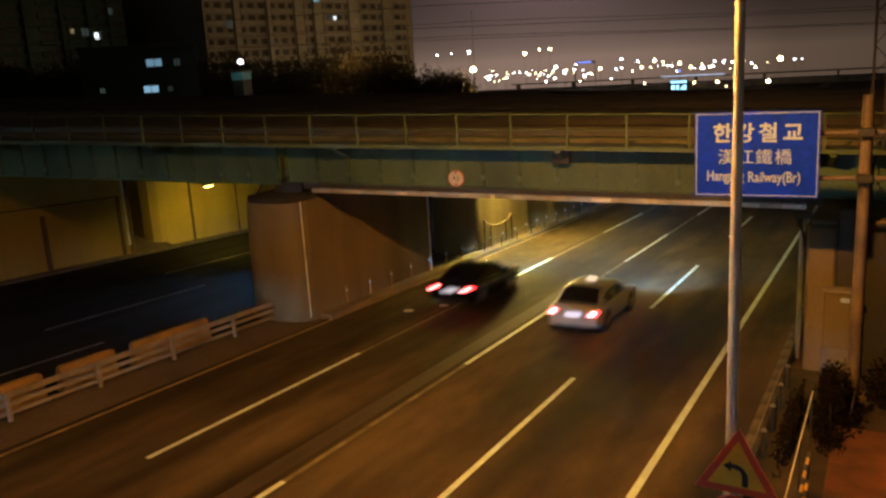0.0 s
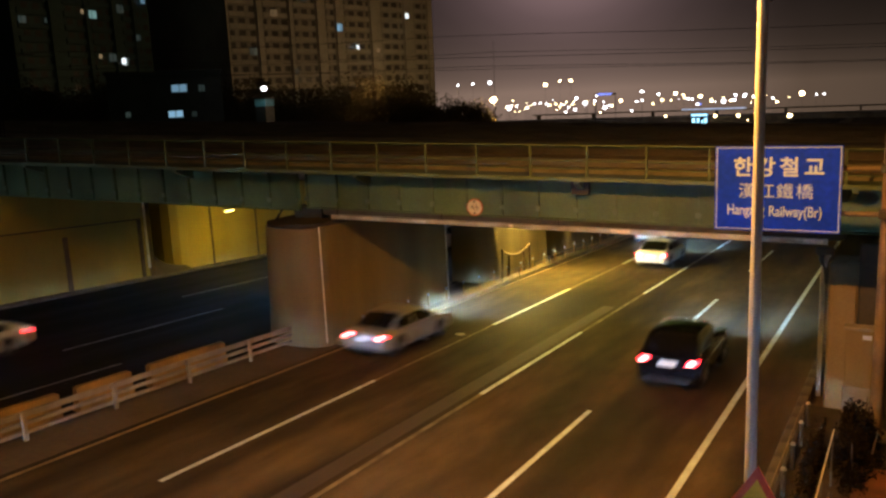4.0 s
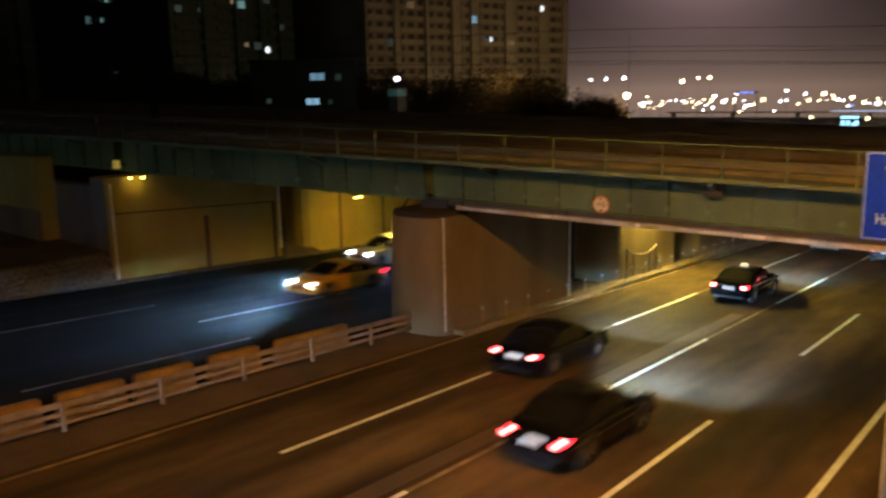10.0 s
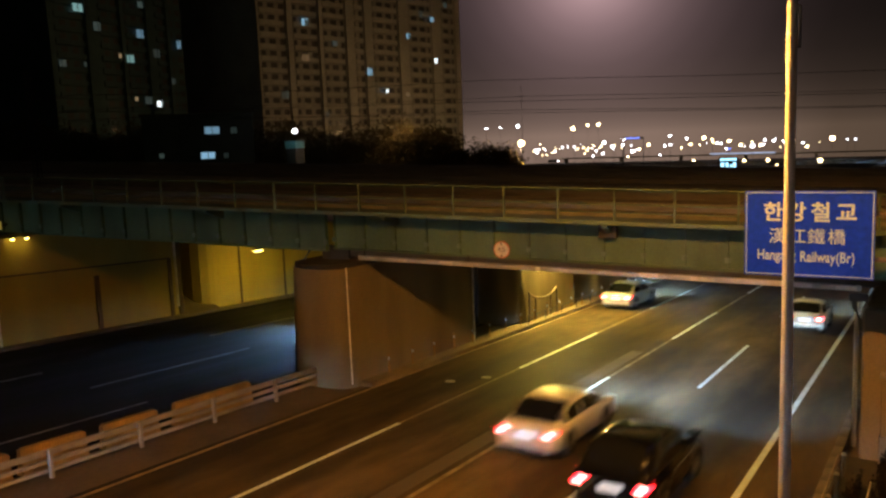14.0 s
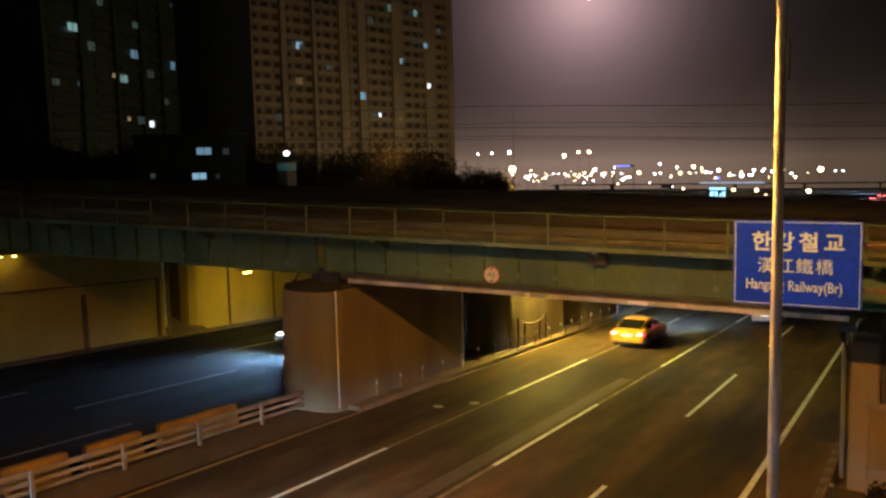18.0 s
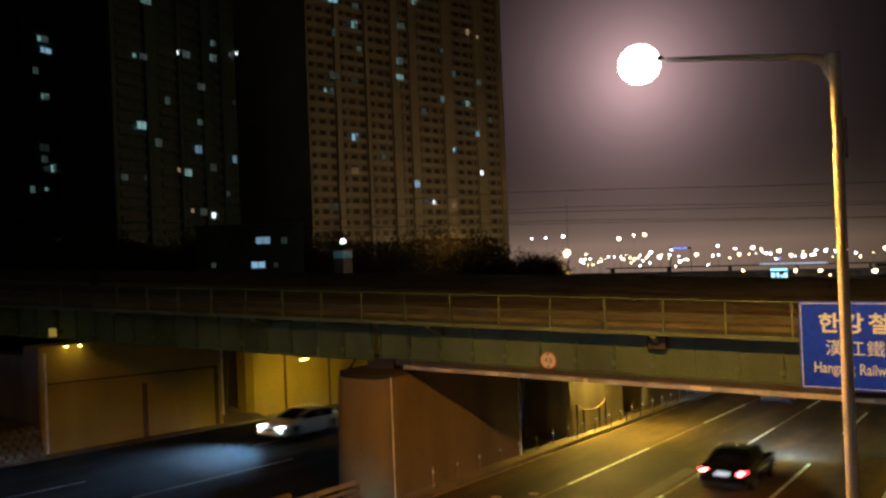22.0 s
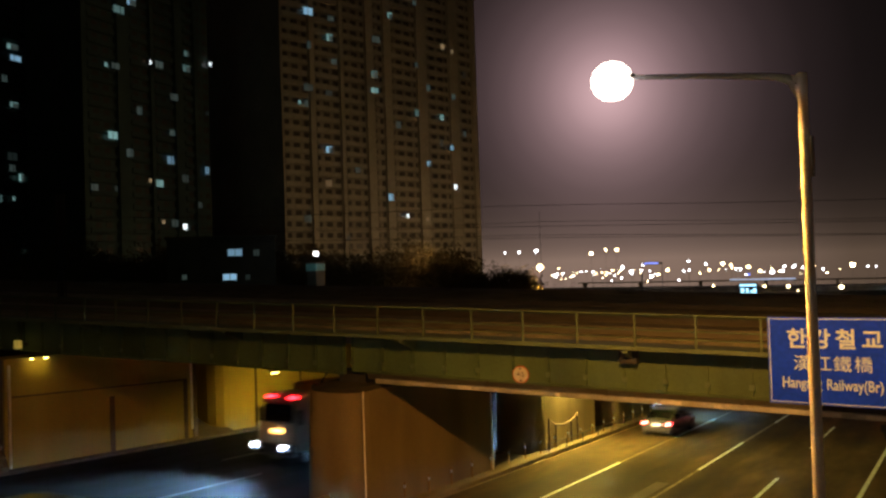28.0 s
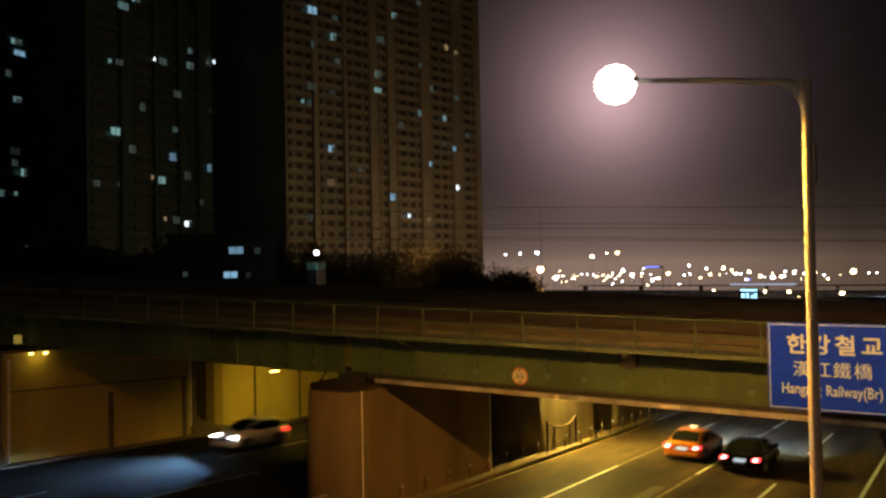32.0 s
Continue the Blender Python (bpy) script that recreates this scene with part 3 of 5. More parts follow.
    part("cross_beam", MB().box(u - 0.1, u + 0.1, 0.05, 9.58, 4.45, 4.85).on_bridge(), "green_steel", bridge)
part("walkway_edge", MB().box(-46, 46, -1.12, -1.06, 5.25, 5.395, 0.01).on_bridge(), "green_light", bridge, "faded pale green edge channel")
part("walkway", MB().box(-46, 46, -1.07, 0.15, 5.33, 5.37).on_bridge(), "green_light", bridge)
for k in range(-6, 5):
    u = 2.82 + 7.94 * k
    part("walkway_bracket", MB().prism([(-1.07, 5.33), (0.0, 5.33), (0.0, 4.80), (-0.1, 4.80), (-1.07, 5.16)], lambda p, q, a: bridge_xyz(a, p, q), u - 0.09, u + 0.09), "green_light", bridge)
part("junction_box", MB().box(10.43, 11.01, -0.45, -0.15, 4.74, 5.20, 0.02).on_bridge(), "steel_dark", bridge, "dark junction box")
part("handrail", MB().tube([bridge_xyz(u, -1.09, 6.395) for u in (-46, 0, 46)], 0.035, 6), "green_light", bridge)
part("handrail", MB().tube([bridge_xyz(u, -1.09, 5.91) for u in (-46, 0, 46)], 0.028, 6), "green_light", bridge)
part("handrail", MB().tube([bridge_xyz(u, -1.09, 5.655) for u in (-46, 0, 46)], 0.018, 6), "green_light", bridge)
for k in range(-22, 24):
    u = 0.09 + 1.835 * k
    part("railing_post", MB().box(u - 0.035, u + 0.035, -1.13, -1.06, 5.36, 6.41, 0.008).on_bridge(), "green_light", bridge)
beam = thing("height_limit_beam", "galvanised protection beam with bright patches under the girder", "protection beam")
part("fender_plate", MB().box(0.9, 18.6, -0.205, 0.14, 3.60, 3.81, 0.01).on_bridge(), "steel_dark", beam, "added dark plate standing in for the flange shadow")
part("beam", MB().box(1.3, 18.1, -0.32, -0.12, 3.49, 3.65, 0.02).on_bridge(), "pale_beam", beam)
for u in (1.5, 5.7, 9.9, 14.1, 17.9):
    part("hanger", MB().box(u - 0.05, u + 0.05, -0.3, -0.13, 3.64, 3.84).on_bridge(), "steel_dark", beam)
for u, w in ((4.9, 0.5), (8.3, 0.16), (12.0, 0.62), (13.4, 0.22), (16.4, 0.8), (17.7, 0.55)):
    part("scuff", MB().box(u - w / 2, u + w / 2, -0.326, -0.318, 3.51, 3.63).on_bridge(), "pipe_steel", beam, "bright patch on the beam")
clear_at = bridge_xyz(6.97, -0.16, 4.14)
clear = thing("clearance_sign", "round white height limit sign with a red rim", "road sign")


def disc(c, r, t, n=32, tilt=8):
    a = radians(tilt)
    ax = Vector((math.sin(a), -math.cos(a), 0))
    return MB().tube([Vector(c), Vector(c) + ax * t], r, n)


part("plate", disc(clear_at, 0.30, 0.02), "light_red", clear)
part("face", disc(Vector(clear_at) + Vector((0, -0.021, 0)), 0.262, 0.004), "warm_white", clear)

bridge2 = thing("railway_bridge", "dark plate girder bridge behind the first one", "railway bridge", "railway bridges")
for v in (12.6, 19.8, 27.0):
    for u0, u1 in ((-46, -0.15), (0.15, 46)):
        girder(bridge2, u0, u1, v, 3.5, 5.2, stiff=(v < 13))
part("deck", MB().box(-46, 46, 12.65, 27.0, 4.8, 5.2).on_bridge(), "concrete_dark", bridge2)
part("kerb_beam", MB().box(-120, 120, 26.9, 27.2, 5.2, 5.66, 0.02).on_bridge(), "concrete_dark", bridge2)
part("ballast", MB().prism([(12.9, 5.2), (26.6, 5.2), (26.1, 5.42), (13.4, 5.42)], lambda p, q, a: bridge_xyz(a, p, q), -120, 120), "ballast", bridge2)
for v in (14.9, 16.335, 19.1, 20.535, 23.3, 24.735):
    part("rail", MB().box(-120, 120, v - 0.035, v + 0.035, 5.42, 5.58).on_bridge(), "rail_steel", bridge2)
for k in range(24):
    u = -45 + 3.9 * k
    part("cross_beam", MB().box(u - 0.1, u + 0.1, 12.65, 26.95, 4.4, 4.8).on_bridge(), "green_steel", bridge2)

# ---------------------------------------------------------------- street furniture


def text(name, body, size, m, mat, parent, extrude=0.004, squeeze=1.0, spacing=1.0, bold=0.0):
    d = bpy.data.curves.new(name, "FONT")
    d.body, d.size, d.align_x, d.align_y, d.extrude, d.space_character, d.offset = body, size, "CENTER", "CENTER", extrude, spacing, bold
    d.materials.append(M[mat])
    ob = new(name, d)
    ob.parent = parent
    ob.matrix_basis = m @ Matrix.Diagonal((squeeze, 1, 1, 1))
    return ob


text("number", "4.5", 0.24, Matrix.Translation(Vector(clear_at) + Vector((0.003, -0.028, 0.0))) @ pose(0, 0, 0, 90, 0, 8), "black", clear, 0.002, 0.85)
for s in (1, -1):
    c = Vector(clear_at) + Vector((0.003, -0.028, 0.19 * s))
    part("arrow", MB().prism([(-0.05, 0.045 * s), (0.05, 0.045 * s), (0, -0.045 * s)], lambda p, q, a: (c.x + p, c.y + a + p * 0.14, c.z + q), 0, -0.003), "black", clear)


def street_lamp(x, y, arm, top, label):
    z = road_z(y)
    t = thing("street_lamp", label, "street lamp", "street lamps by the road", (x, y, z))
    h = top - z
    part("base_plate", MB().box(-0.22, 0.22, -0.22, 0.22, 0, 0.04, 0.01), "galvanised", t)
    part("pole", MB().tube([(0, 0, 0.03), (0, 0, h * 0.5), (0, 0, h - 0.55)], 0.095, 24, 0.07), "pole_paint", t, "tapered cream painted steel pole")
    pts = [(0, 0, h - 0.65), (-0.04, 0, h - 0.4), (-0.18, 0, h - 0.27), (-0.45, 0, h - 0.20), (-arm * 0.5, 0, h - 0.04), (-arm + 0.35, 0, h + 0.11)]
    part("arm", MB().tube(pts, 0.07, 8, 0.04), "pole_paint", t)
    part("gusset", MB().prism([(-0.02, h - 0.75), (-0.02, h - 0.25), (-0.5, h - 0.20), (-0.2, h - 0.36)], lambda p, q, a: (p, a, q), -0.02, 0.02), "pole_paint", t)
    part("finial", MB().tube([(0, 0, h - 0.6), (0, 0, h - 0.22)], 0.075, 10), "pole_paint", t)
    head = MB()
    for k, (dx, r) in enumerate(((0.38, 0.06), (0.2, 0.12), (-0.05, 0.16), (-0.22, 0.12), (-0.30, 0.05))):
        head.v += [(-arm + dx, r * math.cos(i * math.pi / 6), h + 0.12 + max(-0.02, 0.8 * r * math.sin(i * math.pi / 6))) for i in range(12)]
    for k in range(4):
        for i in range(12):
            head.f.append((k * 12 + i, k * 12 + (i + 1) % 12, k * 12 + 12 + (i + 1) % 12, k * 12 + 12 + i))
            head.smooth.append(True)
    part("lantern", head, "galvanised", t, "grey cobra head lantern")
    lens = MB()
    n = 24
    for j, (rz, rr) in enumerate([(0.34 * math.sin(a) - 0.10, math.cos(a)) for a in [radians(d) for d in (84, 60, 36, 12, -12, -36, -60, -89.9)]]):
        lens.v += [(-arm - 0.05 + 0.36 * rr * math.cos(2 * math.pi * i / n), 0.35 * rr * math.sin(2 * math.pi * i / n), h + 0.20 + rz) for i in range(n)]
    for j in range(7):
        for i in range(n):
            lens.f.append((j * n + i, j * n + (i + 1) % n, (j + 1) * n + (i + 1) % n, (j + 1) * n + i))
            lens.smooth.append(True)
    part("lens", lens, "lens_glow", t, "glowing globe as large as the lamp glare")
    return t


lamp_post = street_lamp(-2.01, 12.95, 2.90, 10.64, "cream street lamp with a glowing lantern over the road")
part("control_box", MB().box(-0.04, 0.10, 0.03, 0.20, 9.6, 10.2, 0.01), "pole_paint", lamp_post)
street_lamp(-1.94, -23.0, 2.95, 11.95, "unseen cream street lamp added behind the viewer, with a glowing lantern")

# blue direction sign on a bracket post
SY = 21.0
sign = thing("direction_sign", "large blue sign with white Korean, Chinese and English names", "road sign")
part("panel", MB().box(-4.285, -1.395, SY, SY + 0.04, 4.11, 6.21, 0.008), "blue_sign", sign)
for x0, x1, z0, z1 in ((-4.25, -1.43, 6.155, 6.175), (-4.25, -1.43, 4.145, 4.165), (-4.25, -4.23, 4.165, 6.155), (-1.45, -1.43, 4.165, 6.155)):
    part("border", MB().box(x0, x1, SY - 0.004, SY + 0.001, z0, z1), "white_sign", sign)
FACE = pose(0, 0, 0, 90, 0, 0)
for ch, x in (("\ud55c", -3.62), ("\uac15", -3.10), ("\ucca0", -2.55), ("\uad50", -2.00)):
    text("hangul_letter", ch, 0.50, Matrix.Translation((x, SY - 0.004, 5.66)) @ FACE, "white_sign", sign, bold=0.012)
for ch, x in (("\u6f22", -3.52), ("\u6c5f", -3.06), ("\u9435", -2.64), ("\u6a4b", -2.20)):
    text("hanja_letter", ch, 0.40, Matrix.Translation((x, SY - 0.004, 5.08)) @ FACE, "white_sign", sign)
text("name", "Hangang", 0.36, Matrix.Translation((-3.54, SY - 0.004, 4.62)) @ FACE, "white_sign", sign, squeeze=0.72, bold=0.004)
text("name", "Railway(Br)", 0.36, Matrix.Translation((-2.40, SY - 0.004, 4.60)) @ FACE, "white_sign", sign, squeeze=0.72, bold=0.004)
for z in (5.66, 4.58):
    part("bracket_arm", MB().tube([(-4.0, SY + 0.09, z), (0.15, SY + 0.30, z - 0.02)], 0.06, 8), "weathered_steel", sign)
for x in (-3.6, -2.1):
    part("back_rib", MB().box(x, x + 0.08, SY + 0.04, SY + 0.09, 4.2, 6.1), "galvanised", sign)
for z in (5.66, 4.58):
    part("clamp", MB().box(-0.62, -0.26, SY + 0.10, SY + 0.46, z - 0.1, z + 0.08, 0.02), "steel_dark", sign)
part("post", MB().tube([(-0.44, SY + 0.45, road_z(SY)), (-0.44, SY + 0.45, 6.5)], 0.15, 12, 0.13), "weathered_steel", sign, "weathered brown steel post")
part("post_base", MB().box(-0.75, -0.13, SY + 0.14, SY + 0.76, road_z(SY) - 0.1, road_z(SY) + 0.25, 0.02), "concrete", sign)

# bend warning sign on the lamp post
TY = 12.72
warn = thing("warning_sign", "yellow triangle sign with a red border and a bend arrow", "road sign")
tri = lambda s: [(-1.88 - 0.66 * s, 1.0 - 0.40 * s), (-1.88 + 0.66 * s, 1.0 - 0.40 * s), (-1.88 + 0.02 * s, 1.0 + 0.76 * s)]
part("plate", MB().prism(tri(1.0), lambda p, q, a: (p, a, q - 0.03 * (p + 1.9)), TY, TY + 0.02), "red_sign", warn)
part("face", MB().prism(tri(0.70), lambda p, q, a: (p, a, q - 0.03 * (p + 1.9)), TY - 0.004, TY + 0.001), "yellow_sign", warn)
part("arrow", MB().prism([(-1.70, 0.74), (-1.80, 0.74), (-1.80, 0.93), (-1.83, 1.01), (-1.91, 1.04), (-1.97, 1.045), (-1.97, 0.985), (-2.10, 1.075), (-1.97, 1.17), (-1.97, 1.12), (-1.88, 1.12), (-1.78, 1.07), (-1.72, 0.98), (-1.70, 0.90)], lambda p, q, a: (p, a, q), TY - 0.008, TY - 0.003), "black", warn)
part("strap", MB().box(-2.08, -1.80, TY + 0.02, TY + 0.38, 0.98, 1.06), "galvanised", warn)
round_sign = thing("round_sign", "round red bordered road sign on the lamp post", "road sign")
part("plate", disc((-1.90, TY + 0.02, 0.15), 0.40, 0.02, 32, 0), "red_sign", round_sign)
part("face", disc((-1.90, TY - 0.001, 0.15), 0.31, 0.004, 32, 0), "white_sign", round_sign)
part("strap", MB().box(-2.06, -1.82, TY + 0.02, TY + 0.38, 0.10, 0.20), "galvanised", round_sign)

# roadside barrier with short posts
verge = setting("verge", strip(-2.45, -1.3, 0.12, -15, 23.4), "dark_soil", "narrow dirt verge with dead weeds", "verge")
setting("soil_bed", strip(-1.3, 9, 0.13, 19.3, 23.3), "dark_soil", "dark soil bed at the foot of the abutment", "bed")
setting("path_edge", strip(-1.3, -0.74, 0.14, -15, 19.3), "dark_soil", "strip of soil beside the footpath", "verge")
path = setting("footpath", strip(-0.74, 9, 0.15, -15, 19.3), "brick_path", "red brick footpath lit orange", "footpath")
bar = thing("roadside_barrier", "low steel pipe barrier on short posts beside the kerb", "barrier")
part("rail", MB().tube([(-2.12, y, 0.62) for y in (-12, 0, 10, 21.8)], 0.022, 8).on_road(), "weathered_steel", bar)
part("rail", MB().tube([(-2.12, y, 0.30) for y in (-12, 0, 10, 21.8)], 0.03, 8).on_road(), "steel_dark", bar)
for k in range(14):
    y = 21.6 - 1.55 * k
    p = part("post", MB().tube([(-1.98, y, 0.1), (-1.98, y, 0.72)], 0.05, 8).on_road(), "steel_dark", bar)
    part("post_cap", MB().tube([(-1.98, y, 0.72), (-1.98, y, 0.78)], 0.07, 8, 0.04).on_road(), "galvanised", p)
hand = thing("footpath_railing", "thin steel hand rail along the footpath edge", "railing")
part("top_rail", MB().tube([(-1.15, y, 1.32) for y in (-12, 4, 18.2)], 0.013, 8).on_road(), "pipe_steel", hand)
for k in range(12):
    y = 17.9 - 2.5 * k
    part("post", MB().tube([(-1.15, y, 0.1), (-1.15, y, 1.32)], 0.02, 8).on_road(), "steel_dark", hand)
stripe = thing("striped_barrier", "low barrier with yellow and black hazard stripes", "barrier")
for z in (0.98, 0.45):
    for k in range(16):
        part("yellow_band" if k % 2 else "black_band", MB().tube([(-1.0, 15.6 - 0.3 * k, z), (-1.0, 15.3 - 0.3 * k, z)], 0.03, 8).on_road(), "yellow_sign" if k % 2 else "black", stripe)
for y in (15.5, 13.2, 10.9):
    part("post", MB().tube([(-1.0, y, 0.1), (-1.0, y, 1.0)], 0.03, 8).on_road(), "black", stripe)
cab = thing("control_cabinet", "rust-streaked concrete coloured cabinet fixed to the abutment", "electrical cabinet")
part("body", MB().box(-1.28, -0.62, 23.0, 23.34, -0.35, 1.22, 0.02), "concrete", cab)
part("lid", MB().box(-1.32, -0.58, 22.95, 23.36, 1.22, 1.30, 0.01), "concrete_dark", cab)
part("label_plate", MB().box(-0.88, -0.66, 22.992, 23.0, 0.98, 1.10), "white_sign", cab)
part("foot", MB().box(-1.3, -0.6, 23.0, 23.34, -1.4, -0.35, 0.02), "concrete_dark", cab)
cctv = thing("cable_bracket", "dark cable and bracket hanging at the abutment corner", "bracket")
part("hose", MB().tube([(-2.05, 23.9, 3.2), (-2.0, 23.7, 2.9), (-1.85, 23.6, 2.55), (-1.83, 23.62, 2.3)], 0.07, 8), "steel_dark", cctv)
part("fixing", MB().box(-2.15, -1.7, 23.7, 23.95, 3.05, 3.25, 0.02), "steel_dark", cctv)


def leaf_cloud(n, centre, radii, size, seed, mat="leaf"):
    rng = random.Random(seed)
    mb = MB()
    for _ in range(n):
        d = Vector((rng.gauss(0, 1), rng.gauss(0, 1), rng.gauss(0, 1))).normalized() * rng.random() ** 0.45
        d *= 0.75 + 0.5 * noise.noise(d * 2.1 + Vector((seed, 0, 0)))
        p = Vector(centre) + Vector((d.x * radii[0], d.y * radii[1], d.z * radii[2]))
        a = Vector((rng.uniform(-1, 1), rng.uniform(-1, 1), rng.uniform(-1, 1))).normalized()
        b = a.orthogonal().normalized()
        s = size * rng.uniform(0.6, 1.3)
        mb.add([p - a * s, p + b * s * 0.45, p + a * s, p - b * s * 0.45], [(0, 1, 2, 3)])
    return mb


bush = thing("verge_bush", "dense dark bush at the foot of the abutment", "bush")
for k, (dx, dy, dz, rx, ry, rz) in enumerate(((0.05, -1.7, 0.10, 0.50, 1.0, 0.55), (-0.15, -0.5, 0.30, 0.55, 1.1, 0.75), (0.10, 0.6, 0.45, 0.60, 1.0, 0.85), (-0.05, 1.7, 0.25, 0.50, 1.0, 0.70), (0.35, -0.2, 0.05, 0.50, 1.6, 0.50))):
    part("foliage", leaf_cloud(2400, (-0.82 + dx, 19.9 + dy, road_z(20) + dz), (rx, ry, rz), 0.05, 5 + 11 * k), "bush_leaf", bush)
for dx, dy in ((-0.2, -0.8), (0.1, 0.0), (0.0, 0.9), (-0.1, 1.6)):
    part("stem", MB().tube([(-0.6 + dx, 19.9 + dy, road_z(20) - 0.1), (-0.5 + dx * 1.6, 19.9 + dy * 1.3, road_z(20) + 0.9)], 0.035, 6, 0.012), "bark", bush)
bush2 = thing("verge_bush", "low dead weeds beside the barrier posts", "bush")
part("foliage", leaf_cloud(1500, (-1.62, 18.6, road_z(18.6) + 0.28), (0.28, 3.6, 0.34), 0.055, 6), "bush_leaf", bush2)
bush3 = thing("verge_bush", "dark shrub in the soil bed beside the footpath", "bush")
part("foliage", leaf_cloud(2600, (0.6, 21.6, road_z(21.6) + 0.5), (1.0, 1.6, 0.9), 0.06, 7), "bush_leaf", bush3)

# white guard fence and amber blocks of the median
fence = thing("median_fence", "white painted steel guard fence with three rails on the median", "fence")
for z, h in ((0.70, 0.085), (0.45, 0.06), (0.20, 0.055)):
    part("rail", MB().box(-19.86, -19.80, -24, 23.0, z - h, z + h, 0.012).map(lambda x, y, z: (x, y, z - SLOPE * y)), "fence_white", fence)
for k in range(17):
    y = 22.78 - 2.79 * k
    part("post", MB().box(-19.80, -19.70, y - 0.06, y + 0.06, 0, 0.79, 0.01).on_road(), "fence_white", fence)
part("end_post", MB().box(-19.9, -19.68, 22.95, 23.15, 0, 0.86, 0.02).on_road(), "fence_white", fence)
block = thing("median_block", "amber plastic barrier block on the median", "barrier block", "amber blocks on the median", (-20.55, 0, 0))
part("body", MB().prism([(-0.2, 0), (0.2, 0), (0.13, 0.22), (0.09, 0.72), (-0.09, 0.72), (-0.13, 0.22)], lambda p, q, a: (p, a, q - SLOPE * a), -0.95, 0.95), "amber_block", block)
part("top_cap", MB().box(-0.1, 0.1, -0.9, 0.9, 0.70, 0.76, 0.02).map(lambda x, y, z: (x, y, z - SLOPE * y)), "amber_block", block)
long_block = thing("median_block", "long amber plastic barrier block on the median", "barrier block", "amber blocks on the median", (-20.55, 17.9, road_z(17.9)))
part("body", MB().prism([(-0.2, 0), (0.2, 0), (0.13, 0.22), (0.09, 0.72), (-0.09, 0.72), (-0.13, 0.22)], lambda p, q, a: (p, a, q - SLOPE * a), -1.62, 1.62), "amber_block", long_block)
part("top_cap", MB().box(-0.1, 0.1, -1.58, 1.58, 0.70, 0.76, 0.02).map(lambda x, y, z: (x, y, z - SLOPE * y)), "amber_block", long_block)
block.location = (-20.55, 14.65, road_z(14.65))
for k, y in enumerate((12.2, 10.0, 7.7, 5.5, 3.2, 0.9, -1.4, -3.7)):
    copy_thing(block, pose(-20.55, y, road_z(y)))

# delineator posts on the plinth
post = thing("delineator_post", "short yellow delineator post on the plinth", "delineator post", "delineator posts")
part("stem", MB().tube([(0, 0, 0), (0, 0, 0.72)], 0.035, 8), "amber_block", post)
part("reflector_band", MB().tube([(0, 0, 0.50), (0, 0, 0.62)], 0.039, 8), "white_sign", post)
for k in range(21):
    y = 24.55 + 1.62 * k
    m = pose(-18.12, y, road_z(y) + 0.28)
    if k == 0:
        post.matrix_basis = m
    else:
        copy_thing(post, m)
guard = thing("plinth_rail", "thin dark pipe rail along the plinth edge", "railing")
part("pipe", MB().tube([(-18.02, y, 0.66) for y in (36.5, 44.0, 54.0)], 0.025, 6).on_road(), "steel_dark", guard)
for k in range(9):
    part("post", MB().tube([(-18.02, 36.6 + 2.1 * k, 0.18), (-18.02, 36.6 + 2.1 * k, 0.66)], 0.025, 6).on_road(), "steel_dark", guard)
trestle = thing("steel_trestle", "bent dark steel trestle standing against the pier", "trestle")
part("beam", MB().tube([(-18.4, 37.5, -0.38), (-18.38, 38.2, -0.70), (-18.36, 39.2, -0.88), (-18.38, 40.2, -0.86), (-18.4, 41.0, -0.60)], 0.055, 6), "weathered_steel", trestle)
for y, top in ((37.5, -0.3), (38.3, -0.74), (40.2, -0.86), (41.0, -0.55)):
    part("leg", MB().box(-18.44, -18.36, y - 0.035, y + 0.035, road_z(y) + 0.19, top), "weathered_steel", trestle)


def bulkhead(x, y, z, half=0.3, rod=0.0, label="yellow bulkhead lamp under the bridge"):
    t = thing("underpass_lamp", label, "lamp", "underpass lamps", (x, y, z))
    part("housing", MB().box(-0.09, 0.09, -half - 0.05, half + 0.05, 0.05, 0.15, 0.02), "steel_dark", t)
    part("lens", MB().box(-0.07, 0.07, -half, half, -0.02, 0.05, 0.02), "tube_yellow", t)
    if rod:
        part("hanger", MB().tube([(0, 0, 0.14), (0, 0, rod)], 0.02, 6), "steel_dark", t)


bulkhead(-18.4, 39.6, 2.86)
bulkhead(-33.0, 32.8, 1.98, rod=2.2)
bulkhead(-37.35, 21.3, 3.93, 0.08)
bulkhead(-37.35, 22.0, 3.90, 0.08)
flood = thing("floodlight_box", "pale yellow lit box lamp on the girder end", "lamp")
part("box", MB().box(-37.9, -37.5, 20.75, 20.95, 4.45, 4.85, 0.02), material("lit_box", (0.6, 0.5, 0.2), 0.5, amount=0, emission=(1.0, 0.72, 0.12), strength=0.22), flood)
part("bracket", MB().box(-37.75, -37.65, 20.95, 21.4, 4.6, 4.7), "steel_dark", flood)

# rubble slope beside the abutment
rub = tagged(part("stone_bank", MB().prism([(-36.95, -1.3), (-37.05, -1.1), (-37.75, 0.42), (-48, 0.75), (-48, -3)], lambda p, q, a: (p, a, q), 3, 20.0), "earth"), "low bank faced with courses of rounded stones", "bank", kind="structure")
rng = random.Random(3)
base_meshes = []
for k in range(5):
    mb = MB().box(-0.14, 0.14, -0.19, 0.19, -0.15, 0.15, 0.06)
    mb.v = [(x * rng.uniform(0.8, 1.15), y * rng.uniform(0.8, 1.1), z * rng.uniform(0.8, 1.1)) for x, y, z in mb.v]
    base_meshes.append(mb.mesh("stone", M["stone"]))
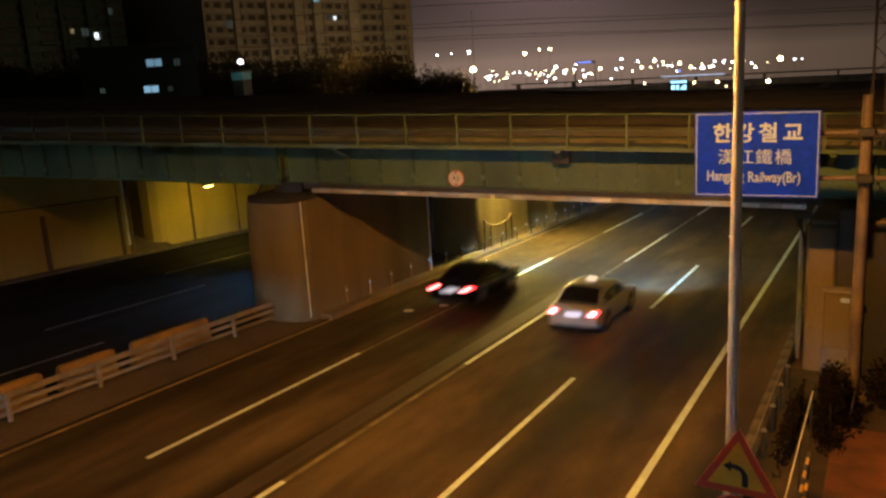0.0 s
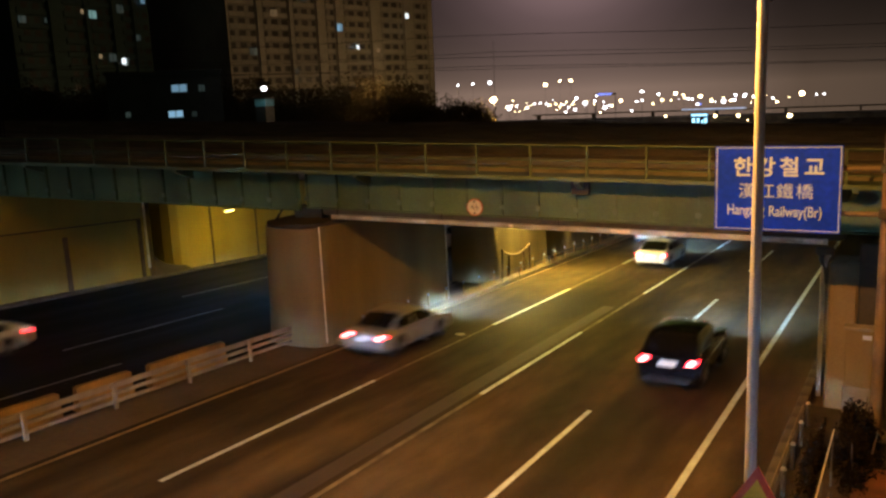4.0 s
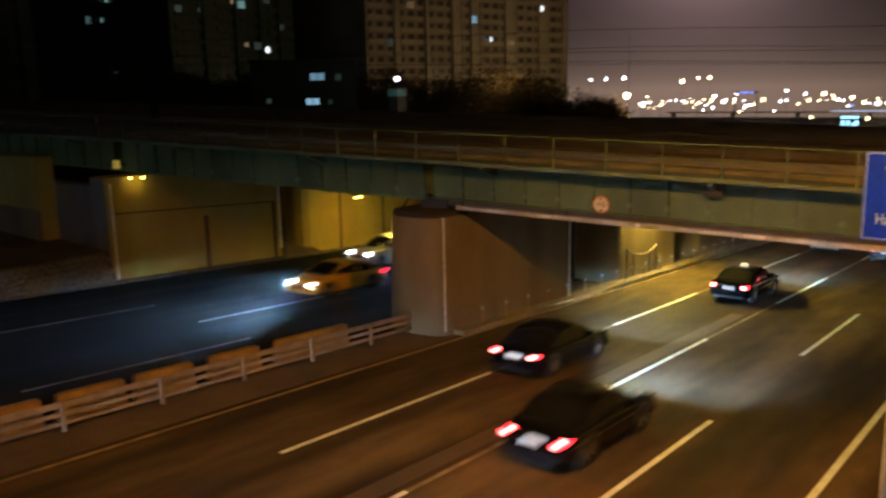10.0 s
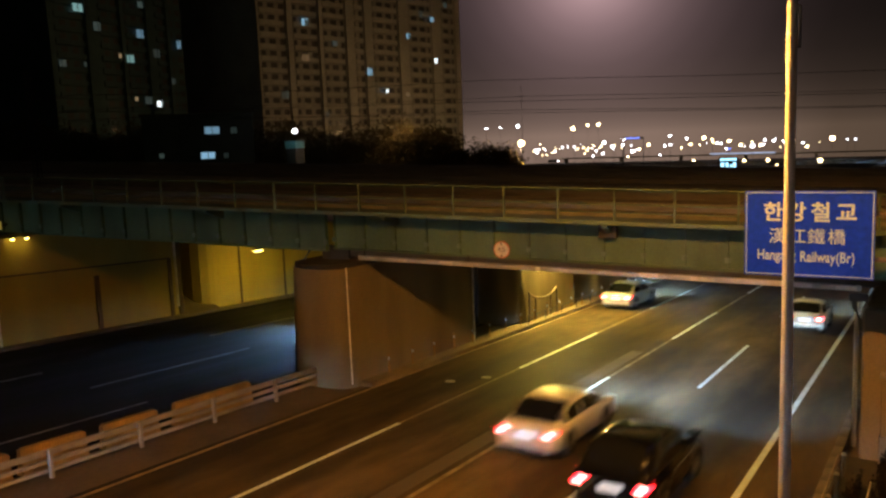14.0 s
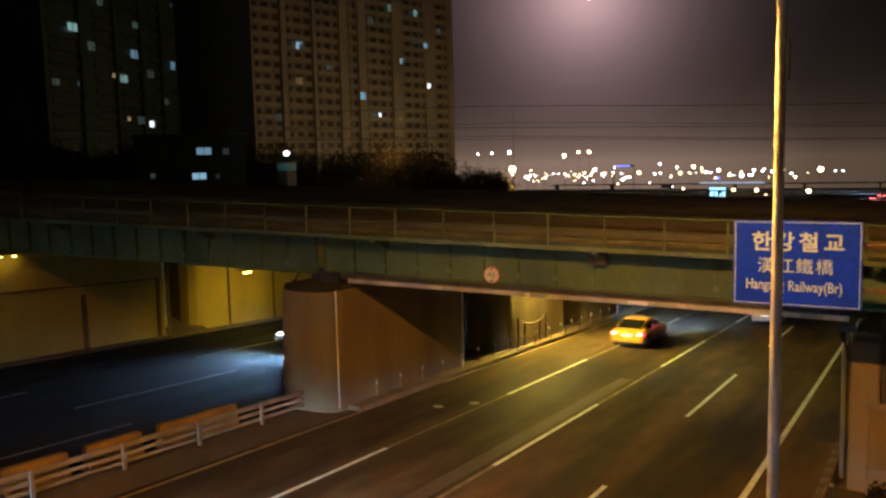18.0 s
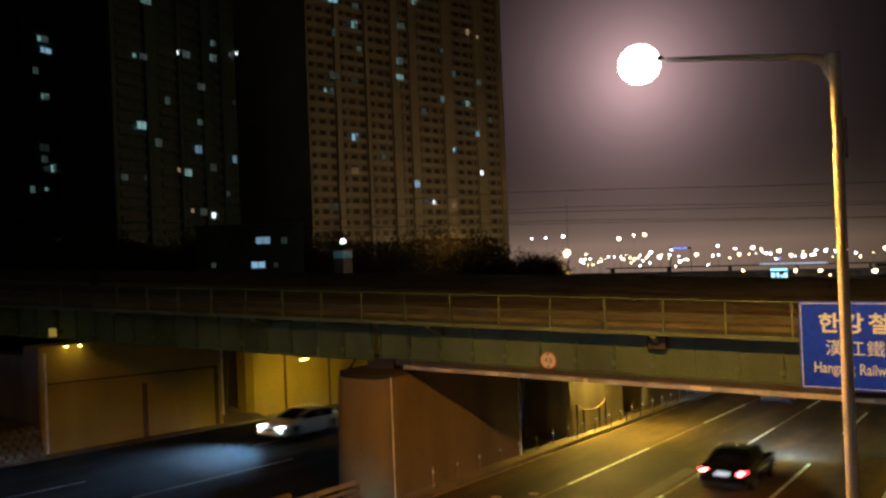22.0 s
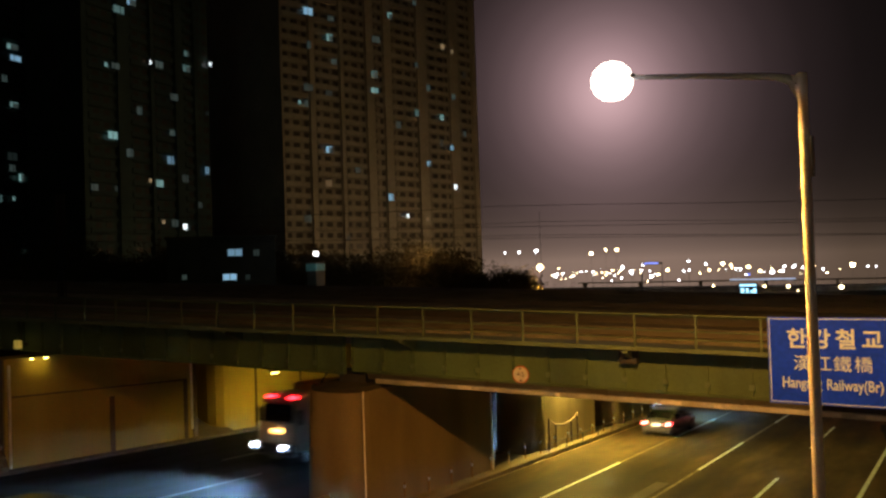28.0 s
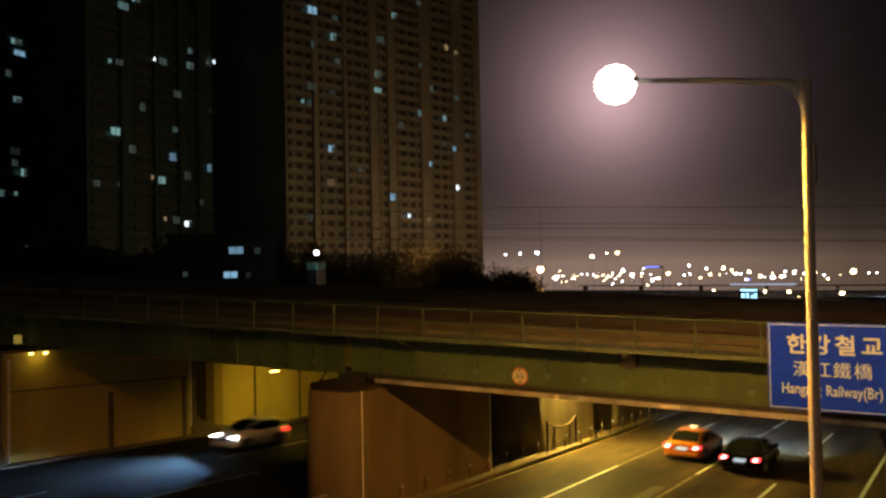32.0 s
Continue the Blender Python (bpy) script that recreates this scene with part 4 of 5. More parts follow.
for row in range(6):
    for i in range(42):
        up = (row + 0.5) / 6
        o = new("stone", base_meshes[rng.randrange(5)])
        o.matrix_basis = pose(-37.06 - 0.68 * up + rng.uniform(-0.03, 0.05), 19.75 - 0.40 * i - 0.2 * (row % 2) + rng.uniform(-0.04, 0.04), -1.06 + 1.46 * up + rng.uniform(-0.03, 0.03), rng.uniform(-9, 9), 25 + rng.uniform(-8, 8), rng.uniform(-10, 10))
        o.parent = rub

# ---------------------------------------------------------------- overhead line of the railway


def lattice_mast(u, v, w, h, r=0.17, label="dark lattice catenary mast beside the tracks"):
    t = thing("catenary_mast", label, "catenary mast", "catenary masts", bridge_xyz(u, v, w))
    for sx in (-1, 1):
        for sy in (-1, 1):
            part("leg", MB().box(sx * r - 0.035, sx * r + 0.035, sy * r - 0.035, sy * r + 0.035, 0, h), "steel_dark", t)
    mb = MB()
    n = int(h / 0.42)
    for k in range(n):
        z, s = k * 0.42, 1 if k % 2 else -1
        mb.tube([(-r * s, -r, z), (r * s, -r, z + 0.42)], 0.015, 4)
        mb.tube([(-r, -r * s, z), (-r, r * s, z + 0.42)], 0.015, 4)
        mb.tube([(r, -r * s, z), (r, r * s, z + 0.42)], 0.015, 4)
    part("lacing", mb, "steel_dark", t)
    part("cantilever", MB().tube([(0, 0, h * 0.72), (0, 3.2, h * 0.78)], 0.035, 6), "steel_dark", t)
    return t


lattice_mast(19.9, -0.05, 5.3, 7.5)
lattice_mast(-62, 12.0, 5.3, 7.0)
lattice_mast(-30, 12.0, 5.3, 7.0)
lattice_mast(36, 12.0, 5.3, 7.0)


def wire(v, w, sag):
    t = thing("contact_wire", "thin dark overhead wire above the tracks", "overhead wire", "overhead wires")
    pts = []
    for k in range(49):
        u = -140 + 280 * k / 48
        s = ((u + 62) / 32.0) % 1.0
        pts.append(bridge_xyz(u, v, w - sag * 4 * s * (1 - s)))
    part("strand", MB().tube(pts, 0.013, 5), "steel_dark", t)


for v, w, sag in ((15.6, 10.9, 0.25), (15.6, 9.7, 0.05), (20.0, 9.35, 0.2), (24.0, 10.3, 0.25), (24.0, 9.2, 0.05)):
    wire(v, w, sag)

# ---------------------------------------------------------------- apartment towers and the far side


def polar(az, dist):
    a = radians(az)
    return Vector((dist * math.sin(a), dist * math.cos(a), 0))


def tower(start, end, depth, floors, bays, wall, lit, label):
    """A slab block: long face from start to end, floor height 2.8 m, balconies in front, lit windows at (column, floor)."""
    recess = "tower_recess" if wall == "tower_wall" else wall
    d = (end - start).normalized()
    n = Vector((d.y, -d.x, 0))
    length = (end - start).length
    place = lambda s, o, z: tuple(start + d * s + n * o + Vector((0, 0, z)))
    t = thing("apartment_tower", label, "apartment tower", "apartment towers", tuple(start + d * length / 2 + Vector((0, 0, FAR_Z))))
    inv = Matrix.Translation(-(start + d * length / 2 + Vector((0, 0, FAR_Z))))
    fit = lambda mb: mb.map(lambda s, o, z: tuple(inv @ Vector(place(s, o, z + FAR_Z))))
    top = floors * 2.8 + 1.2
    part("wall", fit(MB().box(0, length, -depth, -0.9, 0, top)), wall, t)
    part("roof", fit(MB().box(-0.4, length + 0.4, -depth - 0.4, -0.5, top, top + 0.5)), wall, t)
    part("lift_house", fit(MB().box(length * 0.35, length * 0.55, -depth * 0.7, -depth * 0.3, top + 0.5, top + 4)), wall, t)
    step = length / bays
    r = random.Random(bays + floors)
    # columns: blank piers that stand out, and stacks of boxed-out balconies between them
    edges, k = [], 0
    while k <= bays:
        w = r.choice((1.1, 1.6, 2.6, 3.4))
        a, b = max(0, k * step - w / 2), min(length, k * step + w / 2)
        part("pilaster", fit(MB().box(a, b, -0.9, 0.35, 0, top)), wall, t)
        edges += [a, b]
        k += r.choice((2, 3, 3, 4))
    part("balcony_back", fit(MB().box(0.05, length - 0.05, -0.9, -0.86, 0.4, top - 0.6)), recess, t)
    slabs, boxes = MB(), MB()
    for a, b in zip(edges[1::2], edges[2::2]):
        mid = a + (b - a) * r.choice((0.45, 0.5, 0.62))
        for k in range(floors):
            z = k * 2.8 + 0.9
            slabs.box(a + 0.02, b - 0.02, -0.88, -0.35, z, z + 0.20)
            boxes.box(a + 0.25, mid - 0.12, -0.86, 0.30, z + 0.10, z + 1.25)
            boxes.box(mid + 0.12, b - 0.25, -0.86, 0.0, z + 0.10, z + 1.15)
    tagged(part("balcony_slab", fit(slabs), recess, t), kind="stuff")
    tagged(part("balcony_front", fit(boxes), wall, t), kind="stuff")
    glass = MB()
    for k in range(floors):
        for c in range(bays):
            glass.box(c * step + 0.75, (c + 1) * step - 0.45, -0.87, -0.83, k * 2.8 + 2.2, k * 2.8 + 3.5)
    tagged(part("window_panes", fit(glass), "dark_glass", t), kind="stuff")
    for s, z, wide, mat in lit:
        s0, s1 = max(0.1, s - wide / 2), min(length - 0.1, s + wide / 2)
        tall = 1.0 if wide < 1.0 else r.choice((1.4, 1.7, 1.9))
        z0, z1 = z - tall / 2, z + tall / 2
        w = part("window", fit(MB().box(s0, s1, 0.36, 0.42, z0, z1)), mat, t, "lit window")
        mid = s0 + (s1 - s0) * r.choice((0.35, 0.5, 0.65))
        part("mullion", fit(MB().box(mid - 0.07, mid + 0.07, 0.42, 0.46, z0, z1)), recess, w)
        if wide > 1.3 and r.random() < 0.6:
            part("curtain", fit(MB().box(mid + 0.07, s1, 0.42, 0.44, z0, z1 - 0.5 * r.random())), "win_faint", w)
        part("sill", fit(MB().box(s0 - 0.1, s1 + 0.1, 0.05, 0.50, z0 - 0.12, z0 - 0.02)), wall, w)
    return t


T, B, W, D_, V = "win_teal", "win_blue", "win_warm", "win_dim", "win_white"


# lit windows: metres along the face, height over the ground, width, glow
lit1 = [(8.2, 78.7, 2.6, B), (14.9, 78.0, 1.7, D_), (14.4, 73.0, 1.8, T), (34.1, 82.2, 1.5, T), (42.9, 87.4, 1.2, D_), (29.1, 74.9, 2.6, D_), (52.9, 76.6, 1.0, W), (56.5, 75.7, 0.9, W),
        (43.0, 70.0, 1.0, D_), (28.4, 65.4, 2.0, T), (28.2, 61.1, 2.3, T), (7.7, 59.4, 2.6, D_), (13.7, 58.7, 1.8, D_), (5.0, 55.4, 0.7, T), (6.9, 55.3, 1.1, D_), (42.6, 56.5, 1.2, T), (51.8, 56.1, 1.2, T)]
lit1 += [(56.6, 62.5, 1.4, D_), (13.3, 44.2, 1.8, B), (51.4, 48.8, 1.0, D_), (55.3, 47.6, 1.2, B), (46.5, 42.6, 1.5, B), (56.3, 36.4, 1.1, V), (12.9, 35.6, 2.0, W), (32.6, 32.7, 1.6, B), (38.2, 27.8, 0.8, V),
         (45.3, 27.0, 0.8, W), (6.4, 26.6, 2.0, D_), (18.4, 21.7, 1.0, D_), (8.2, 70.2, 1.0, D_), (15.6, 67.0, 1.5, D_), (36.0, 52.5, 1.4, D_), (47.0, 64.0, 1.2, D_), (22.0, 39.5, 1.5, D_), (60.5, 52.0, 1.0, D_), (61.0, 69.5, 1.0, D_)]
lit2 = [(9.9, 74.3, 2.8, T), (13.4, 77.1, 2.4, B), (6.2, 61.0, 0.8, T), (8.7, 61.2, 2.0, D_), (18.6, 64.0, 0.6, V), (21.1, 64.0, 2.2, D_), (29.7, 68.4, 1.5, T), (29.6, 64.7, 2.2, T), (25.4, 56.9, 2.4, D_),
        (7.5, 45.4, 2.4, T), (12.0, 41.9, 1.8, D_), (23.8, 41.4, 2.0, B), (36.2, 54.5, 0.8, D_), (35.6, 39.9, 1.2, B), (28.3, 37.3, 1.9, D_), (17.6, 36.0, 0.7, W), (20.4, 35.5, 2.0, T)]
lit2 += [(2.5, 33.4, 1.7, D_), (8.1, 33.5, 0.6, D_), (21.2, 26.4, 0.8, W), (24.7, 26.2, 2.0, D_), (28.2, 25.4, 1.9, V), (37.7, 67.4, 0.9, V), (24.6, 48.1, 1.6, D_), (33.0, 31.0, 1.2, D_), (15.0, 52.0, 1.4, D_)]
lit3 = [(40.3, 71.9, 3.0, T), (41.1, 69.2, 3.0, B), (37.9, 63.5, 1.4, D_), (40.4, 57.4, 2.2, T), (39.6, 44.4, 2.6, D_), (39.5, 41.5, 1.6, D_), (42.0, 39.3, 1.4, T), (39.8, 33.9, 0.8, T), (35.9, 33.7, 1.2, T), (42.4, 20.7, 0.8, T)]
tower(polar(-44.23, 200), polar(-30.47, 240), 40, 33, 22, "tower_wall", lit1, "tall beige apartment slab with balconies and few lit windows")
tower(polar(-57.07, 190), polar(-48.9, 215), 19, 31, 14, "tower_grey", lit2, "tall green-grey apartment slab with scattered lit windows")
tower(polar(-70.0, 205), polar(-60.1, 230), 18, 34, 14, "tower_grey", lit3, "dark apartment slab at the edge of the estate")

M["black_render"] = material("near_black_render", (0.045, 0.042, 0.036), 0.9, scale=3, fine=4, bump=0.0)
low = thing("low_building", "dark low building with a few lit windows", "building")
lo = polar(-49.2, 120)
la = Vector((math.cos(radians(49.2)), math.sin(radians(49.2)), 0))
ln = Vector((la.y, -la.x, 0))
lplace = lambda s, o, z: tuple(lo + la * s + ln * o + Vector((0, 0, z)))
part("wall", MB().box(-6, 9, -9, 0, FAR_Z, 12.6).map(lplace), "black_render", low)
part("roof", MB().box(-6.3, 9.3, -9.3, 0.4, 12.6, 12.9).map(lplace), "black_render", low)
for s, z, w, h, mat in ((3.3, 10.5, 2.0, 1.0, "win_blue"), (6.3, 10.4, 0.8, 0.9, "win_dim"), (2.5, 7.0, 1.9, 0.9, "win_blue"), (5.0, 6.9, 0.6, 0.7, "win_dim"), (-3.7, 7.2, 0.6, 0.7, "win_dim")):
    p = part("window", MB().box(s - w / 2, s + w / 2, 0.0, 0.05, z - h / 2, z + h / 2).map(lplace), mat, low, "lit window")
    part("mullion", MB().box(s - 0.04, s + 0.04, 0.05, 0.08, z - h / 2, z + h / 2).map(lplace), "steel_dark", p)
booth = thing("teal_booth", "small booth lit teal by the white lamp above", "booth")
bo = polar(-42.18, 117)
part("body", MB().box(-0.9, 0.9, -0.9, 0.9, FAR_Z, 7.5).map(lambda x, y, z: (bo.x + x, bo.y + y, z)), "steel_dark", booth)
part("fascia", MB().box(-0.95, 0.95, -0.95, 0.95, 7.5, 8.5).map(lambda x, y, z: (bo.x + x, bo.y + y, z)), material("teal_lit_patch", (0.15, 0.4, 0.42), 0.6, scale=1, fine=6), booth, "teal band standing in for the lamplit patch")
part("roof", MB().box(-1.1, 1.1, -1.1, 1.1, 8.5, 8.7).map(lambda x, y, z: (bo.x + x, bo.y + y, z)), "steel_dark", booth)


def tree(az, dist, height, seed):
    p = polar(az, dist)
    z = road_z(p.y) - 0.25
    t = thing("tree", "dark bare-twigged tree beyond the railway", "tree", "trees beyond the railway", (p.x, p.y, z))
    r = random.Random(seed)
    part("trunk", MB().tube([(0, 0, 0), (0.1, 0.1, height * 0.3), (0, 0.2, height * 0.55)], 0.28, 8, 0.12), "bark", t)
    limbs = MB()
    for k in range(7):
        a = r.uniform(0, 6.28)
        q = Vector((math.cos(a), math.sin(a), 0))
        z0 = height * r.uniform(0.3, 0.55)
        limbs.tube([(0, 0.1, z0), q * height * 0.13 + Vector((0, 0, z0 + height * 0.14)), q * height * 0.22 + Vector((0, 0, z0 + height * 0.32))], 0.1, 5, 0.03)
    part("limb_work", limbs, "bark", t)
    part("crown", leaf_cloud(5000, (0, 0, height * 0.66), (height * 0.31, height * 0.31, height * 0.35), 0.21, seed), "far_leaf", t)


tree(-27.6, 160, 7.75 - FAR_Z - 0.9, 71)
tree(-28.7, 166, 7.75 - FAR_Z - 0.4, 72)
rt = random.Random(9)
for k in range(26):
    az = -62 + 34 * k / 25 + rt.uniform(-0.5, 0.5)
    dist = rt.uniform(132, 155) if az < -37 else rt.uniform(100, 130)
    crest = 2.0 if az < -34 else 2.0 - (az + 34) * 0.32
    tree(az, dist, 7.75 - FAR_Z + dist * math.tan(radians(crest)) + rt.uniform(-1.6, 0.4), 20 + k)


def far_lamp(az, el, dist, kind, r):
    p = polar(az, dist)
    z = 7.75 + dist * math.tan(radians(el))
    g = road_z(p.y) - 0.25
    t = thing("far_street_lamp", {"far_warm": "distant warm street lamp", "far_white": "distant white street lamp", "far_blue": "distant blue light"}[kind] + " across the river road", "street lamp", "far street lamps", (p.x, p.y, g))
    h = z - g
    part("pole", MB().tube([(0, 0, 0), (0, 0, h)], 0.05, 5, 0.03), "steel_dark", t)
    b = MB()
    n = 10
    for j in range(5):
        ph = -math.pi / 2 + math.pi * j / 4
        b.v += [(r * math.cos(ph) * math.cos(2 * math.pi * i / n), r * math.cos(ph) * math.sin(2 * math.pi * i / n), h + r * 0.85 * math.sin(ph)) for i in range(n)]
    for j in range(4):
        for i in range(n):
            b.f.append((j * n + i, j * n + (i + 1) % n, (j + 1) * n + (i + 1) % n, (j + 1) * n + i))
            b.smooth.append(True)
    part("lantern", b, kind, t)


for k, (az, el, r) in enumerate(((-22.8, 0.44, 0.95), (-21.07, 0.65, 1.0), (-21.8, 0.65, 0.6), (-14.14, -0.53, 1.0), (-12.53, -0.8, 0.9), (-6.35, -0.86, 1.3), (-10.14, -2.14, 0.9),
                                 (-11.59, -2.11, 0.9), (-7.03, -2.24, 1.1), (-17.72, -0.85, 1.0), (-8.56, -0.87, 0.8), (-13.62, -0.64, 0.7), (-15.0, -0.93, 0.9), (-11.83, -1.1, 0.9), (-14.8, -2.01, 0.6), (-9.58, -2.44, 0.5))):
    far_lamp(az, el, 290 + 9 * (k % 4), "far_warm", r * 0.66)
for k, (az, el, r) in enumerate(((-26.61, 0.76, 0.9), (-27.82, 0.72, 0.5), (-20.71, -0.58, 0.9), (-20.13, -0.91, 1.2), (-18.79, -1.27, 1.0), (-19.35, -0.46, 0.5), (-16.33, -0.3, 0.6), (-17.0, -1.57, 0.5),
                                 (-15.23, -0.54, 0.6), (-11.09, -1.17, 1.4), (-10.34, -0.82, 0.6), (-9.8, -0.88, 0.6), (-5.5, -0.96, 0.5), (-5.06, -0.97, 0.5), (-13.32, -0.91, 0.7), (-16.3, -0.9, 0.6))):
    far_lamp(az, el, 300 + 8 * (k % 5), "far_white", r * 0.66)
rc = random.Random(4)
for k in range(64):
    far_lamp(rc.uniform(-25.6, -18.6) if k < 44 else rc.uniform(-18.6, -7.0), rc.gauss(-1.05, 0.2), rc.uniform(280, 330), rc.choice(("far_warm", "far_warm", "far_white", "far_white")), rc.uniform(0.14, 0.42))
far_lamp(-26.39, -0.4, 150, "far_warm", 0.62)
far_lamp(-12.55, -1.3, 320, "far_blue", 0.5)
far_lamp(-28.82, 0.7, 205, "far_white", 0.2)
far_lamp(-42.14, 1.06, 118, "far_white", 0.42)
viaduct = thing("far_viaduct", "distant low viaduct with a strip of bluish light", "viaduct")
part("deck", MB().box(-150, 90, 340, 346, -2.85, -2.45), "concrete", viaduct)
part("light_strip", MB().box(-83, -58, 339.7, 340, -2.42, -1.9), "far_strip", viaduct, "long bluish glow in place of the lit viaduct edge")
for k in range(10):
    part("pier", MB().box(-148 + 26 * k, -147.5 + 26 * k, 341, 345, FAR_Z, -2.85), "concrete", viaduct)
gantry = thing("far_gantry", "distant dark gantry with a blue neon outline", "gantry")
gp = polar(-18.75, 325)
part("frame", MB().box(-4.2, 4.2, 0, 0.4, 5.3, 6.0, 0.05).map(lambda x, y, z: (gp.x + x, gp.y + y, z)), "steel_dark", gantry)
for dx in (-4.0, 4.0):
    part("leg", MB().box(dx - 0.08, dx + 0.08, 0, 0.4, FAR_Z, 5.2).map(lambda x, y, z: (gp.x + x, gp.y + y, z)), "steel_dark", gantry)
part("neon_tube", MB().box(-3.0, 2.6, -0.12, -0.02, 5.5, 5.85).map(lambda x, y, z: (gp.x + x, gp.y + y, z)), "far_blue", gantry)
led = thing("led_board", "black message board with bluish white lit lettering", "message board")
lb = polar(-12.6, 250)
part("cabinet", MB().box(-2.7, 2.7, 0, 0.5, -4.9, -0.5, 0.03).map(lambda x, y, z: (lb.x + x, lb.y + y, z)), "black", led)
for x, z, w, h in ((0, -1.05, 4.6, 0.55), (-1.6, -2.7, 0.9, 1.5), (-0.3, -2.7, 0.7, 1.5), (0.9, -3.0, 0.6, 0.9), (1.8, -2.7, 0.8, 1.5), (0.2, -4.4, 4.2, 0.35)):
    part("bar", MB().box(x - w / 2, x + w / 2, -0.06, 0.0, z - h / 2, z + h / 2).map(lambda a, b, c: (lb.x + a, lb.y + b, c)), "led", led)
part("legs", MB().box(-0.3, 0.3, 0.1, 0.4, FAR_Z, -4.9).map(lambda x, y, z: (lb.x + x, lb.y + y, z)), "steel_dark", led)
yard_wall = setting("yard_wall", MB().box(-100, -69.6, 146.3, 146.6, FAR_Z, 3.0).map(lambda x, y, z: (x, y + 0.30 * (x + 52), z)), "concrete_wall", "low yellow-tinted concrete wall lit by the yard lamp", "wall")
for az, dist, top in ((-33.1, 112, 9.0), (-28.58, 112, 6.1)):
    yp = polar(az, dist)
    pole = thing("yard_pole", "thin yellow-lit pole beside the rail yard wall", "pole", "yard poles", (yp.x, yp.y, FAR_Z))
    part("shaft", MB().tube([(0, 0, 0), (0, 0, top - FAR_Z)], 0.11, 8, 0.08), "pole_paint", pole)
    part("arm", MB().tube([(0, 0, top - FAR_Z - 0.1), (0.5, 0, top - FAR_Z + 0.05)], 0.05, 6), "pole_paint", pole)
far_post = thing("radio_mast", "thin distant lattice mast", "mast")
fm = polar(-26.3, 260)
part("shaft", MB().tube([(fm.x, fm.y, FAR_Z), (fm.x, fm.y, 24)], 0.10, 4, 0.05), "steel_dark", far_post)

# ---------------------------------------------------------------- vehicles
CAR = {}
for cname, base, rough in (("white", (0.72, 0.71, 0.68), 0.3), ("silver", (0.42, 0.42, 0.42), 0.3), ("grey", (0.095, 0.095, 0.105), 0.3), ("black", (0.004, 0.004, 0.005), 0.10), ("orange", (0.60, 0.18, 0.016), 0.32), ("yellow", (0.70, 0.36, 0.02), 0.32)):
    CAR[cname] = material("car_paint_" + cname, base, rough, metal=0.35 if cname in ("silver", "grey") else 0.0, amount=0.06, scale=1.0, fine=4, bump=0.0, coat=0.6)
M["tyre"] = material("tyre_rubber", (0.02, 0.02, 0.02), 0.85, amount=0.3, scale=0.3, fine=30)
M["rim"] = material("alloy_rim", (0.45, 0.45, 0.46), 0.35, 0.9, amount=0.2, scale=0.3, fine=20, bump=0.0)
M["car_glass"] = material("tinted_car_glass", (0.008, 0.009, 0.011), 0.06, amount=0)
M["trim"] = material("black_plastic_trim", (0.02, 0.02, 0.02), 0.6, amount=0.2, scale=0.5, fine=20)
M["head"] = material("headlamp_glow", (0.8, 0.8, 0.8), 0.2, amount=0, emission=(0.80, 0.90, 1.0), strength=26)
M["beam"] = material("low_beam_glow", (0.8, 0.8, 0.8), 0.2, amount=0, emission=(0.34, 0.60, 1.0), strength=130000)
M["tail"] = material("tail_lamp_glow", (0.4, 0.02, 0.02), 0.3, amount=0, emission=(1.0, 0.010, 0.016), strength=26)
M["tail_hot"] = material("tail_lamp_core", (0.6, 0.2, 0.15), 0.3, amount=0, emission=(1.0, 0.16, 0.15), strength=34)
M["marker"] = material("amber_marker_glow", (0.5, 0.3, 0.1), 0.3, amount=0, emission=(1.0, 0.45, 0.1), strength=10)
M["roof_sign"] = material("taxi_sign_glow", (0.8, 0.8, 0.7), 0.4, amount=0, emission=(1.0, 0.88, 0.68), strength=0.9)
M["plate"] = material("number_plate_glow", (0.8, 0.8, 0.8), 0.5, amount=0, emission=(0.8, 0.9, 1.0), strength=0.8)
M["cargo"] = material("amber_cargo_box", (0.78, 0.40, 0.05), 0.55, spots=(0.36, 0.19, 0.05), scale=1.2, fine=10, bump=0.05)

# length, width, height, belt, bonnet height, boot height, cabin: foot rear, roof rear, roof front, foot front
SHAPES = {
    "sedan": dict(L=4.75, W=1.84, H=1.46, belt=0.93, hood=0.80, boot=0.98, cab=(0.38, 1.45, 2.62, 3.72), wheels=(0.95, 3.80), r=0.325),
    "hatch": dict(L=3.80, W=1.72, H=1.52, belt=0.97, hood=0.88, boot=0.99, cab=(0.10, 0.85, 1.98, 3.10), wheels=(0.68, 3.02), r=0.31),
    "suv": dict(L=4.60, W=1.90, H=1.72, belt=1.06, hood=1.00, boot=1.08, cab=(0.10, 0.72, 2.40, 3.58), wheels=(0.85, 3.65), r=0.36),
    "van": dict(L=4.95, W=1.92, H=1.92, belt=1.12, hood=1.02, boot=1.12, cab=(0.08, 0.25, 3.15, 4.15), wheels=(0.95, 3.95), r=0.35),
}


def loft(stations, rings, close_ends=True):
    mb = MB()
    n = len(rings[0])
    for y, ring in zip(stations, rings):
        mb.v += [(x, y, z) for x, z in ring]
    for i in range(len(stations) - 1):
        for k in range(n):
            mb.f.append((i * n + k, i * n + (k + 1) % n, (i + 1) * n + (k + 1) % n, (i + 1) * n + k))
            mb.smooth.append(True)
    if close_ends:
        mb.f += [tuple(range(n))[::-1], tuple(range((len(stations) - 1) * n, len(stations) * n))]
        mb.smooth += [False, False]
    return mb


